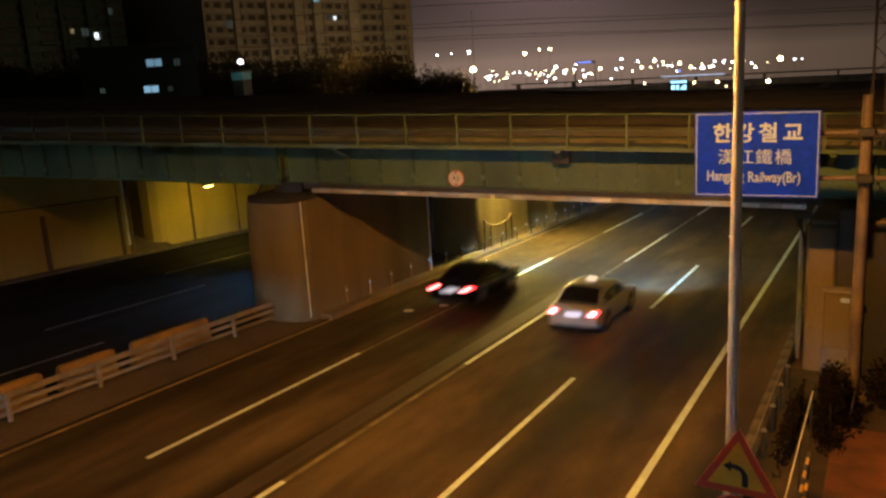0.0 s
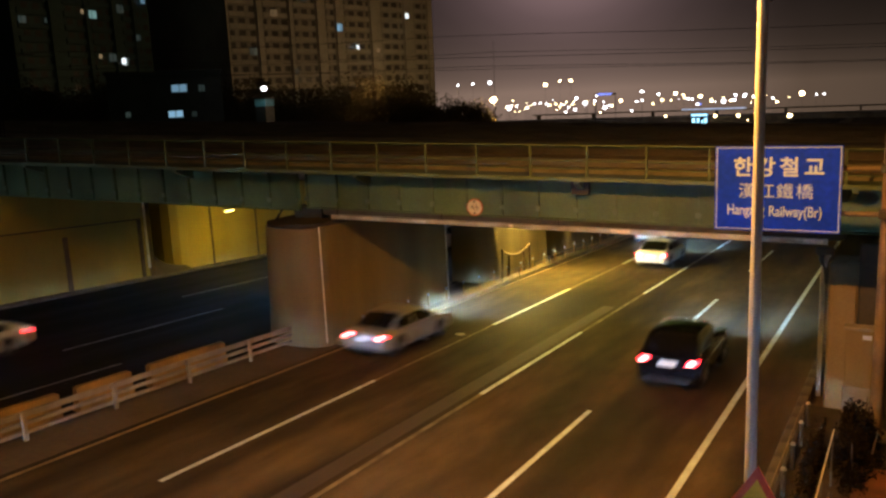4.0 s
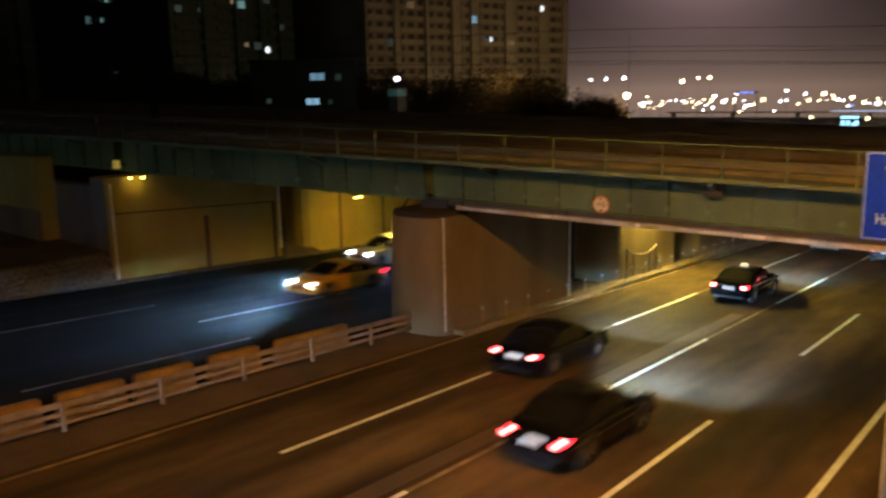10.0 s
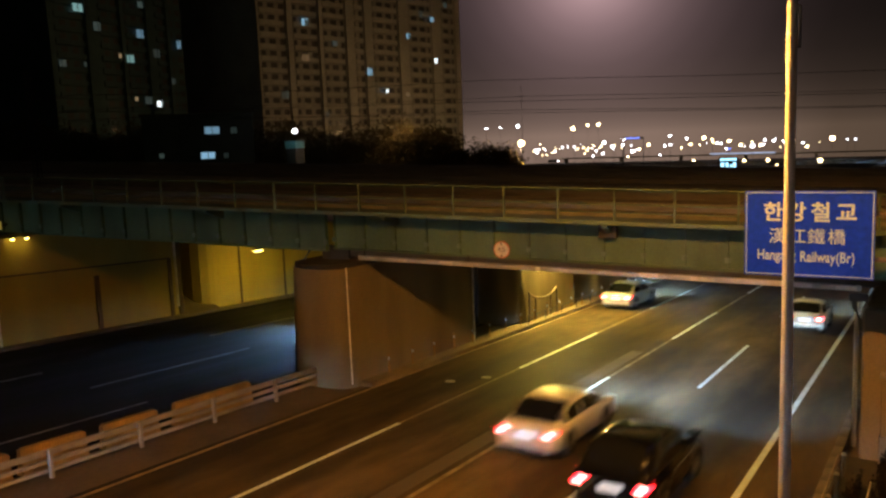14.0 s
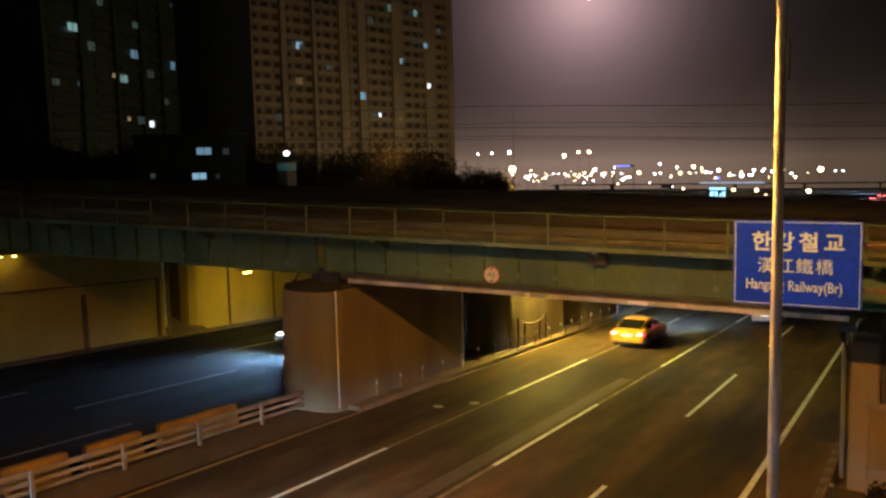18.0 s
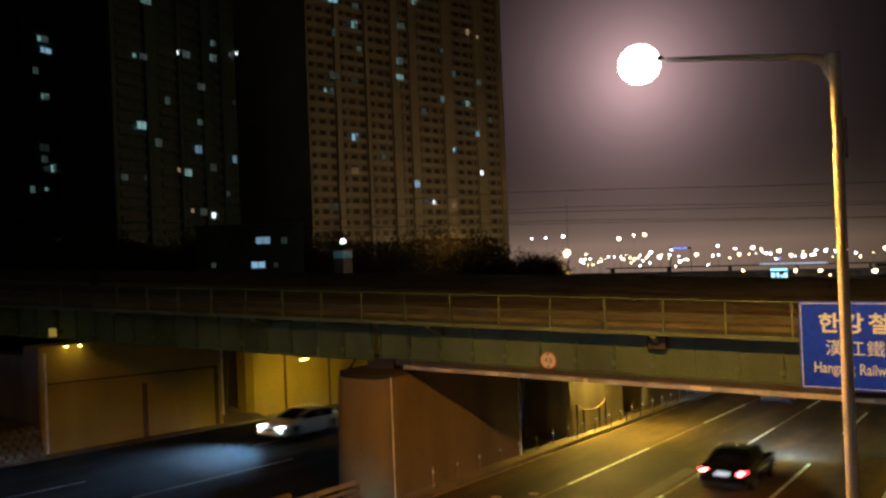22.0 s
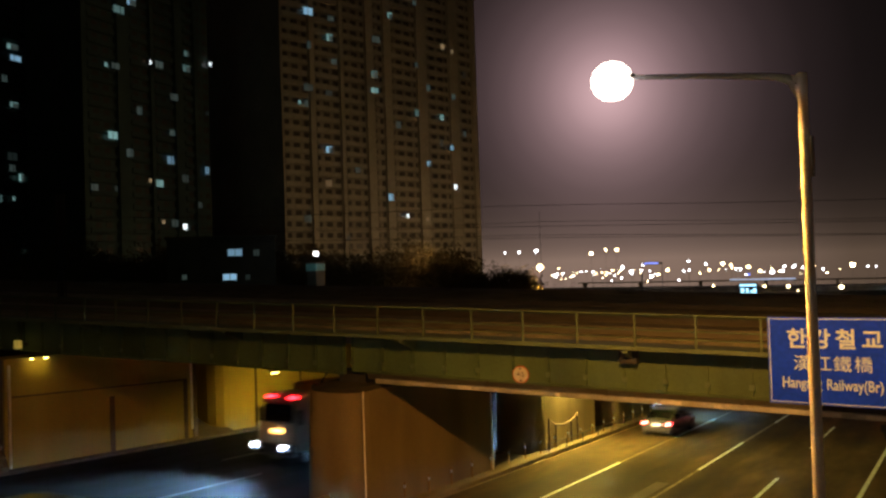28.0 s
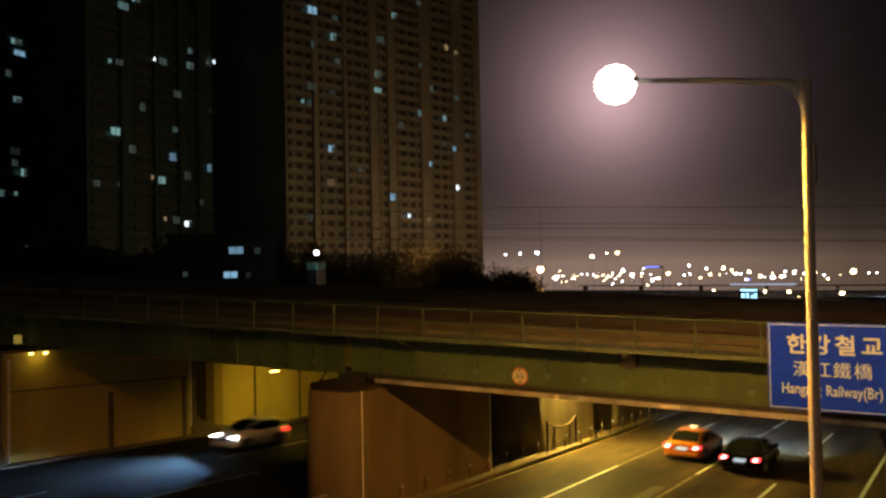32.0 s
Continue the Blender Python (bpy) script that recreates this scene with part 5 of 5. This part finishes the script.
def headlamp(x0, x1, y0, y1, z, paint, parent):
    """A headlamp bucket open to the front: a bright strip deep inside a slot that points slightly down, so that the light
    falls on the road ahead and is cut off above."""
    lamp_part = part("headlight", MB().box(x0, x1, y0 - 0.02, y0, z - 0.07, z + 0.07), "trim", parent, "headlight with a bright dipped beam")
    part("fender_top", MB().box(x0 - 0.01, x1 + 0.01, y0 - 0.02, y1, z + 0.07, z + 0.10, 0.01), paint, lamp_part)
    part("fender_floor", MB().box(x0 - 0.01, x1 + 0.01, y0 - 0.02, y1, z - 0.10, z - 0.07, 0.01), paint, lamp_part)
    for xa in (x0 - 0.012, x1 + 0.002):
        part("bucket_side", MB().box(xa, xa + 0.01, y0 - 0.02, y1, z - 0.072, z + 0.072), paint, lamp_part)
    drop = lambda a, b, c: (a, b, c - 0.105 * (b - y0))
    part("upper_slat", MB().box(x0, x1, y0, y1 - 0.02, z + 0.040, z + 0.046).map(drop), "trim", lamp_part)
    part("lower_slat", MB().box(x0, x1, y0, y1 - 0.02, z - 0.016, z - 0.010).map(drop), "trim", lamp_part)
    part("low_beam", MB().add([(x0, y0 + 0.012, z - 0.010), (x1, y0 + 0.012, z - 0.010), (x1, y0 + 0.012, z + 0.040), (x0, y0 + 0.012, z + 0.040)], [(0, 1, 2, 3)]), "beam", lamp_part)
    part("lens", MB().box(x0 + 0.03, x1 - 0.03, y1 - 0.03, y1 + 0.004, z + 0.10, z + 0.215, 0.01), "head", lamp_part, "glowing white headlight lens")
    part("fender_crown", MB().box(x0 - 0.01, x1 + 0.01, y0 - 0.02, y1 - 0.004, z + 0.218, z + 0.245, 0.01), paint, lamp_part)
    part("fender_side", MB().box(x0 - 0.01, x1 + 0.01, y0 - 0.02, y1 - 0.05, z + 0.09, z + 0.222), paint, lamp_part)


def car(kind, colour, taxi=False, label=""):
    """Local space: y forward from the rear bumper, z up from the road."""
    s = SHAPES[kind]
    L, w, belt = s["L"], s["W"] / 2, s["belt"]
    c0, c1, c2, c3 = s["cab"]
    t = thing("car", label, "taxi" if taxi else "car", "cars on the road")
    paint = CAR[colour]
    lower = []
    ys = [0.0, 0.06, 0.2, c0 + 0.05, (c0 + c3) / 2, c3, L - 0.75, L - 0.48, L - 0.475, L - 0.06, L]
    tops = [s["boot"] - 0.14, s["boot"] - 0.05, s["boot"], belt + 0.02, belt, belt, (belt + s["hood"]) / 2, s["hood"] - 0.04, s["hood"] - 0.05, s["hood"] - 0.15, s["hood"] - 0.22]
    wid = [0.86, 0.93, 0.97, 1.0, 1.0, 1.0, 0.99, 0.96, 0.56, 0.54, 0.50]
    bot = [0.42, 0.32, 0.26, 0.20, 0.18, 0.18, 0.20, 0.22, 0.22, 0.26, 0.34]
    for top, k, b in zip(tops, wid, bot):
        h = w * k
        half = [(0.0, b), (h * 0.90, b), (h * 0.985, b + 0.10), (h, b + (top - b) * 0.5), (h * 0.985, top - 0.12), (h * 0.93, top - 0.03), (h * 0.80, top), (0.0, top + 0.015)]
        lower.append(half + [(-x, z) for x, z in half[-2:0:-1]])
    part("body", loft(ys, lower), paint, t)
    # cabin: a crowned shell over the belt line, with glass set just proud of it
    H, wb, ym = s["H"], w * 0.93, (c1 + c2) / 2

    def roof_z(y):
        if y <= c1:
            k = (y - c0) / (c1 - c0)
            return belt - 0.03 + (H - 0.05 - belt + 0.03) * (1 - (1 - max(k, 0)) ** 1.45)
        if y >= c2:
            k = (c3 - y) / (c3 - c2)
            return belt - 0.03 + (H - 0.04 - belt + 0.03) * (1 - (1 - max(k, 0)) ** 1.35)
        k = (y - c1) / (c2 - c1)
        return H - 0.05 + 0.01 * k + 0.05 * math.sin(math.pi * k)

    SECTION = ((1.0, 0.0), (0.975, 0.22), (0.925, 0.52), (0.86, 0.78), (0.77, 0.92), (0.5, 0.985), (0.0, 1.0))

    def skin(y, q):
        """q from -1 (one belt line) over the roof at 0 to 1 (the other)."""
        k = (1 - abs(q)) * 6
        i = min(int(k), 5)
        (xa, za), (xb, zb) = SECTION[i], SECTION[i + 1]
        f = k - i
        z0 = belt - 0.03
        return Vector(((1 if q >= 0 else -1) * wb * (xa + (xb - xa) * f), y, z0 + (roof_z(y) - z0) * (za + (zb - za) * f)))

    def sheet(ys_, qs, lift):
        mb = MB()
        m_ = len(qs)
        for y in ys_:
            for q in qs:
                p = skin(y, q)
                out = Vector((p.x, (p.y - ym) * 0.35, p.z - belt + 0.2)).normalized()
                mb.v.append(tuple(p + out * lift))
        for a in range(len(ys_) - 1):
            for b_ in range(m_ - 1):
                mb.f.append((a * m_ + b_, a * m_ + b_ + 1, (a + 1) * m_ + b_ + 1, (a + 1) * m_ + b_))
                mb.smooth.append(True)
        return mb

    span = lambda a, b_, n_: [a + (b_ - a) * k / n_ for k in range(n_ + 1)]
    part("cabin", sheet(span(c0, c1, 5) + span(c1, c2, 4)[1:] + span(c2, c3, 5)[1:], span(-1, 1, 12), 0.0), paint, t)
    part("rear_window", sheet(span(c0 + 0.10 * (c1 - c0), c0 + 0.88 * (c1 - c0), 4), span(-0.40, 0.40, 6), 0.012), "car_glass", t)
    part("windscreen", sheet(span(c2 + 0.10 * (c3 - c2), c3 - 0.06 * (c3 - c2), 4), span(-0.42, 0.42, 6), 0.012), "car_glass", t)
    for sgn in (1, -1):
        qs = [sgn * q for q in (0.95, 0.80, 0.62, 0.53)]
        split = c1 + 0.42 * (c2 - c1)
        part("side_window", sheet(span(c0 + 0.45 * (c1 - c0), split - 0.05, 4), qs, 0.012), "car_glass", t)
        part("side_window", sheet(span(split + 0.05, c3 - 0.30 * (c3 - c2), 4), qs, 0.012), "car_glass", t)
        part("mirror", MB().box(sgn * (w + 0.02) - 0.09, sgn * (w + 0.02) + 0.09, c3 - 0.45, c3 - 0.33, belt - 0.03, belt + 0.12, 0.03), paint, t)
        x0, x1 = sorted((sgn * w * 0.955, sgn * w * 0.56))
        part("tail_light", MB().box(x0, x1, -0.012, 0.22, s["boot"] - 0.29, s["boot"] - 0.15, 0.04).map(lambda a, b, c: (a, b + 0.16 * max(0, abs(a) / w - 0.75), c)), "tail", t, "glowing red tail light")
        xm = sgn * w * 0.76
        part("tail_core", MB().box(xm - 0.10, xm + 0.10, -0.018, -0.01, s["boot"] - 0.27, s["boot"] - 0.18), "tail_hot", t)
        x0, x1 = sorted((sgn * w * 0.90, sgn * w * 0.58))
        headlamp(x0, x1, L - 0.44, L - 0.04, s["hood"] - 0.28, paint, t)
        for y in s["wheels"]:
            xo = sgn * (w - 0.10)
            arch = MB().tube([(xo - sgn * 0.05, y, s["r"] + 0.02), (sgn * (w + 0.004), y, s["r"] + 0.02)], s["r"] + 0.07, 20)
            part("wheel_arch", arch, "trim", t)
            wheel(t, xo, y, s["r"], sgn, 0.11)
    part("rear_bumper", MB().box(-w * 0.9, w * 0.9, -0.05, 0.12, 0.30, 0.52, 0.05), paint, t)
    part("diffuser", MB().box(-w * 0.7, w * 0.7, -0.055, 0.1, 0.24, 0.33, 0.02), "trim", t)
    part("front_bumper", MB().box(-w * 0.92, w * 0.92, L - 0.5, L + 0.02, 0.24, s["hood"] - 0.385, 0.04), paint, t)
    part("grille", MB().box(-w * 0.42, w * 0.42, L - 0.08, L + 0.012, s["hood"] - 0.36, s["hood"] - 0.22, 0.02), "trim", t)
    part("number_plate", MB().box(-0.26, 0.26, -0.03, 0.0, s["boot"] - 0.36, s["boot"] - 0.23), "plate", t, "blank number plate glowing in place of its lamp")
    if taxi:
        part("roof_sign", MB().box(-0.17, 0.17, ym - 0.07, ym + 0.07, H - 0.01, H + 0.11, 0.03), "roof_sign", t, "glowing taxi roof sign")
    return t


def thing_part(name, parent):
    ob = new(name)
    ob.empty_display_size = 0.1
    ob.parent = parent
    return ob


def wheel(vehicle, x, y, r, sgn, half):
    """A wheel that turns about its own hub: tyre, dark rim dish and bright spokes."""
    wh = thing_part("wheel", vehicle)
    wh.location = (x, y, r)
    part("tyre", MB().tube([(-sgn * half, 0, 0), (sgn * half, 0, 0)], r, 20), "tyre", wh)
    part("rim", MB().tube([(sgn * (half - 0.012), 0, 0), (sgn * (half + 0.006), 0, 0)], r * 0.66, 14, r * 0.60), "trim", wh)
    spokes = MB()
    for k in range(5):
        a = k * 2 * math.pi / 5
        c, d = math.cos(a), math.sin(a)
        x0, x1 = sorted((sgn * (half + 0.004), sgn * (half + 0.016)))
        spokes.add([(px, c * u - d * v, d * u + c * v) for px in (x0, x1) for u, v in ((-0.02, -0.035), (r * 0.64, -0.022), (r * 0.64, 0.022), (-0.02, 0.035))],
                   [(0, 1, 2, 3), (7, 6, 5, 4), (0, 4, 5, 1), (1, 5, 6, 2), (2, 6, 7, 3), (3, 7, 4, 0)])
    part("spokes", spokes, "rim", wh)


def truck():
    t = thing("box_truck", "heavy truck with a white cab and an amber cargo box", "truck")
    part("chassis", MB().box(-0.5, 0.5, 1.6, 11.6, 0.55, 0.95), "trim", t)
    part("cargo_box", MB().box(-1.22, 1.22, 1.35, 9.3, 1.0, 3.62, 0.04), "cargo", t, "amber canvas sided cargo box")
    for k in range(11):
        for sgn in (1, -1):
            part("side_rib", MB().box(sgn * 1.225 - 0.02, sgn * 1.225 + 0.02, 1.6 + 0.73 * k, 1.66 + 0.73 * k, 1.1, 3.6), "cargo", t)
    cab = part("cab", loft([9.55, 9.6, 10.9, 11.5, 11.65], [[(x * k, z) for x, z in ((-1.2, 0.6), (1.2, 0.6), (1.2, 2.0), (1.12, zt - 0.12), (1.0, zt), (-1.0, zt), (-1.12, zt - 0.12), (-1.2, 2.0))] for k, zt in ((0.98, 3.25), (1, 3.3), (1, 3.3), (1, 3.05), (0.96, 1.85))]), CAR["white"], t)
    part("windscreen", MB().add([(-1.05, 11.63, 1.95), (1.05, 11.63, 1.95), (0.98, 11.56, 2.85), (-0.98, 11.56, 2.85)], [(0, 1, 2, 3)]).map(lambda x, y, z: (x, y + 0.035, z)), "car_glass", cab)
    part("bumper", MB().box(-1.2, 1.2, 11.5, 11.85, 0.4, 0.95, 0.05), "trim", t)
    part("lintel_sign", MB().box(-0.35, 0.35, 11.66, 11.70, 1.45, 1.62), "marker", t)
    for sgn in (1, -1):
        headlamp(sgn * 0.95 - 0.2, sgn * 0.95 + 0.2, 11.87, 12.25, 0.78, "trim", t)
        part("roof_marker", MB().box(sgn * 0.75 - 0.22, sgn * 0.75 + 0.22, 11.3, 11.45, 3.08, 3.2), "tail", t)
        part("mirror", MB().box(sgn * 1.38 - 0.08, sgn * 1.38 + 0.08, 11.45, 11.6, 1.9, 2.6, 0.02), "trim", t)
        part("mirror_arm", MB().box(min(sgn * 1.1, sgn * 1.38), max(sgn * 1.1, sgn * 1.38), 11.5, 11.54, 2.5, 2.54), "trim", t)
        part("tail_light", MB().box(sgn * 0.95 - 0.16, sgn * 0.95 + 0.16, 1.30, 1.36, 0.85, 1.0), "tail", t)
        for y in (1.7, 4.1, 6.5, 8.7):
            part("side_marker", MB().box(sgn * 1.23 - 0.02, sgn * 1.23 + 0.02, y, y + 0.35, 0.98, 1.06), "marker", t)
        for y in (2.8, 4.05, 9.3, 10.7):
            wheel(t, sgn * 1.02, y, 0.5, sgn, 0.16)
    return t


PITCH = math.degrees(math.atan(SLOPE))
STOCK = {}
WORDS = {"white": "white", "silver": "silver", "grey": "dark grey", "black": "black", "orange": "orange", "yellow": "amber yellow"}
KINDS = {"sedan": "four-door saloon car", "hatch": "hatchback car", "suv": "sport utility car", "van": "people carrier"}
DRIVES = []


def drive(kind, colour, x, t0, y0, v, taxi=False):
    """A vehicle whose leading reference (rear bumper, or nose when it comes towards the viewer) is at y0 at t0, at v m/s along the road."""
    if kind == "truck":
        ob = truck()
        length = 11.85
    else:
        key = (kind, colour, taxi)
        length = SHAPES[kind]["L"]
        if key not in STOCK:
            ob = STOCK[key] = car(kind, colour, taxi, ("%s taxi with a glowing roof sign on the asphalt" if taxi else "%s " + KINDS[kind] + " with its lights on") % WORDS[colour])
        else:
            ob = copy_thing(STOCK[key], Matrix())
    DRIVES.append((ob, x, t0, y0, v, length, 0.5 if kind == "truck" else SHAPES[kind]["r"]))


def motions():
    walk(far_car, FAR_ROWS)
    held_cars = {}
    for ob, x, t0, y0, v, length, radius in DRIVES:
        at = lambda y: t0 + (y - y0) / v
        stops = {}
        for y in range(-100, 128, 13):
            if 0.05 < at(y) < 31.95:
                stops[round(at(y), 3)] = y
        # past the bridge cars are held in rows hidden from the camera: they start there, or come to rest there
        lane = (round(x / 3.6), v > 0)
        if v > 0:
            stops[0.0] = y0 + v * (0 - t0)
            end = y0 + v * (32 - t0)
            if end > 135:
                rest = 292 - 7.0 * held_cars.get(lane, 0)
                held_cars[lane] = held_cars.get(lane, 0) + 1
                if at(127) <= 0:
                    stops = {0.0: rest, 32.0: rest}
                else:
                    arrive = at(127) + 2 * (rest - 127) / v
                    if arrive < 31.9:
                        stops[round(arrive, 3)] = rest
                        stops[32.0] = rest
                    else:
                        stops[32.0] = 127 + (32 - at(127)) * v / 2
            else:
                stops[32.0] = end
        else:
            stops[32.0] = y0 + v * (32 - t0)
            first = y0 + v * (0 - t0)
            if first > 135:
                rest = 150 + 7.0 * held_cars.get(lane, 0)
                held_cars[lane] = held_cars.get(lane, 0) + 1
                leave = at(127) + 2 * (rest - 127) / v
                if leave > 0.1:
                    stops[round(leave, 3)] = rest
                    stops[0.0] = rest
                else:
                    stops[0.0] = 127 - at(127) * v / 2
            else:
                stops[0.0] = first
        rows = []
        for t in sorted(stops):
            y = stops[t]
            flat = y < -60 or y > 110
            if v > 0:
                rows.append((t, pose(x, y, road_z(y), 0 if flat else -PITCH, 0, 0)))
            else:
                yr = y + length
                rows.append((t, pose(x, yr, road_z(yr), 0 if flat else PITCH, 0, 180)))
        walk(ob, rows)
        # the wheels roll without slipping on the stretch before and under the bridges
        step = radians(80) * radius / abs(v)
        first, last = sorted((at(2), at(50)))
        first, last = max(first, 0.0), min(last, 32.0)
        if last > first:
            turns = [(first + k * step, -80 * k) for k in range(int((last - first) / step) + 1)]
            for hub in [c for c in ob.children if c.name.startswith("wheel") and c.data is None]:
                place = tuple(hub.location)
                spin = [(t, pose(*place, a, 0, 0)) for t, a in turns]
                walk(hub, ([(0.0, pose(*place))] if first > 0.05 else []) + spin + ([(32.0, spin[-1][1])] if spin[-1][0] < 31.95 else []))

far_car = thing("far_car", "distant dark car showing its headlamps across the rail yard", "car")
part("body", MB().box(-0.95, 0.95, -2.2, 2.2, 0.3, 1.5, 0.1), "black", far_car)
for sx in (-0.6, 0.6):
    part("headlight", MB().box(sx - 0.32, sx + 0.32, 2.2, 2.26, 0.55, 1.15), "far_white", far_car)
fp = [polar(a, 372) for a in (-28.5, -26.9, -26.2, -25.7, -24.8)]
FAR_ROWS = [(0.0, pose(fp[0].x, fp[0].y, FAR_Z + 3.0, 0, 0, -60)), (8.3, pose(fp[0].x, fp[0].y, FAR_Z + 3.0, 0, 0, -60)), (8.8, pose(fp[1].x, fp[1].y, FAR_Z + 2.6, 0, 0, -140)), (9.2, pose(fp[1].x, fp[1].y, FAR_Z + 2.4, 0, 0, -160)),
            (11.0, pose(fp[2].x, fp[2].y, FAR_Z + 2.2, 0, 0, -160)), (13.2, pose(fp[3].x, fp[3].y, FAR_Z + 1.9, 0, 0, -155)), (13.7, pose(fp[4].x, fp[4].y, FAR_Z + 1.9, 0, 0, -80)), (32.0, pose(fp[4].x + 260, fp[4].y, FAR_Z + 1.9, 0, 0, -80))]
ramp = thing("far_ramp", "low dark road ramp across the rail yard", "ramp")
part("deck", MB().box(-260, 260, 318, 345, FAR_Z, FAR_Z + 1.6), "concrete_dark", ramp)
part("parapet", MB().box(-260, 260, 317.7, 318, FAR_Z + 1.2, FAR_Z + 1.9), "concrete_dark", ramp)

# traffic going away: kind, colour, lane position, seconds, distance, speed
drive("sedan", "black", -14.62, 0.0, 26.43, 26.1)
drive("sedan", "silver", -9.00, 0.0, 24.68, 18.7, True)
drive("sedan", "black", -5.61, 1.5, 21.3, 24.4)
drive("hatch", "white", -15.88, 2.0, 12.68, 21.3)
drive("sedan", "white", -12.68, 2.5, 14.13, 20.4)
drive("sedan", "silver", -16.46, 3.5, 12.68, 19.4)
drive("suv", "black", -6.10, 3.5, 14.04, 19.4)
drive("sedan", "white", -16.17, 5.5, 9.49, 18.9)
drive("sedan", "black", -12.87, 5.5, 14.23, 20.0)
drive("suv", "black", -9.29, 5.5, 21.01, 19.7)
drive("sedan", "white", -6.10, 5.5, 27.68, 21.8)
drive("suv", "white", -6.39, 6.5, 21.01, 20.0)
drive("sedan", "silver", -12.78, 7.5, 19.94, 21.3)
drive("sedan", "silver", -13.55, 8.0, 16.17, 19.9)
drive("sedan", "black", -9.49, 8.5, 21.01, 21.9)
drive("sedan", "white", -5.71, 8.5, 20.72, 20.8)
drive("sedan", "black", -12.68, 9.0, 15.39, 20.6, True)
drive("sedan", "black", -13.75, 9.5, 10.84, 19.0)
drive("sedan", "black", -9.49, 10.0, 14.62, 23.0)
drive("sedan", "white", -9.29, 11.0, 13.46, 19.7)
drive("sedan", "orange", -6.00, 12.0, 19.17, 22.2)
drive("sedan", "silver", -16.17, 12.5, 16.65, 18.6)
drive("hatch", "white", -5.71, 13.0, 22.84, 18.8)
drive("sedan", "white", -9.63, 14.0, 19.36, 21.1)
drive("suv", "black", -6.20, 14.0, 16.36, 18.0)
drive("suv", "white", -14.33, 16.5, 32.82, 20.4)
drive("sedan", "silver", -9.00, 16.5, 20.81, 21.9)
drive("sedan", "white", -13.16, 16.5, 51.79, 25.0)
drive("sedan", "yellow", -13.94, 17.0, 19.36, 22.5)
drive("hatch", "white", -12.49, 19.0, 22.17, 19.9)
drive("suv", "white", -16.36, 19.5, 19.65, 23.2)
drive("van", "grey", -12.97, 20.5, 27.0, 19.0)
drive("sedan", "black", -9.20, 22.0, 30.78, 21.2)
drive("suv", "grey", -16.6, 24.5, 27.2, 18.5)
drive("hatch", "white", -6.49, 25.0, 34.27, 23.2)
drive("sedan", "orange", -9.20, 25.5, 23.72, 20.3)
drive("sedan", "grey", -15.49, 27.5, 33.01, 24.0)
drive("sedan", "white", -6.58, 27.5, 52.18, 19.4)
drive("sedan", "orange", -16.17, 29.5, 27.1, 24.0, True)
drive("sedan", "orange", -9.10, 30.0, 35.82, 24.2, True)
drive("sedan", "orange", -12.29, 31.5, 30.10, 19.5, True)
drive("sedan", "black", -9.20, 31.8, 34.75, 18.4)
# oncoming traffic on the other carriageway
drive("sedan", "black", -24.78, 0.5, 26.33, -19.8)
drive("sedan", "black", -24.49, 3.0, 20.52, -18.9)
drive("sedan", "white", -29.33, 3.0, 30.78, -18.3)
drive("suv", "white", -28.07, 5.5, 16.94, -18.4)
drive("sedan", "grey", -31.17, 5.5, 22.26, -18.4)
drive("sedan", "white", -26.0, 6.0, 27.9, -18.9)
drive("sedan", "grey", -24.59, 7.5, 25.46, -20.4)
drive("sedan", "yellow", -27.88, 10.0, 23.72, -16.0)
drive("suv", "white", -31.36, 10.0, 31.17, -15.0)
drive("suv", "black", -28.36, 11.0, 27.68, -15.0)
drive("hatch", "white", -28.36, 14.5, 25.17, -18.4)
drive("sedan", "black", -25.0, 17.0, 20.9, -17.0)
drive("sedan", "black", -22.1, 17.0, 15.9, -18.0)
drive("sedan", "black", -29.2, 18.0, 32.2, -19.2)
drive("sedan", "white", -31.4, 20.0, 32.4, -16.6)
drive("sedan", "grey", -27.78, 21.0, 21.59, -18.4)
drive("sedan", "black", -22.1, 21.0, 15.6, -18.4)
drive("sedan", "white", -31.6, 22.0, 29.1, -18.0)
drive("sedan", "silver", -28.36, 23.5, 32.72, -21.8)
drive("sedan", "black", -25.17, 24.5, 28.46, -17.6)
drive("sedan", "white", -28.07, 25.5, 25.07, -18.4)
drive("sedan", "grey", -26.0, 27.5, 21.2, -19.0)
drive("truck", "white", -28.4, 28.4, 22.0, -15.1)
drive("sedan", "black", -22.1, 29.2, 21.4, -19.0)
drive("sedan", "white", -31.3, 29.5, 30.2, -22.5)
drive("sedan", "silver", -28.9, 30.5, 26.6, -16.3, True)
drive("sedan", "black", -25.2, 30.5, 22.2, -17.5)
drive("sedan", "black", -22.2, 30.5, 21.0, -18.0)
drive("hatch", "white", -32.4, 32.0, 28.5, -20.3)

motions()
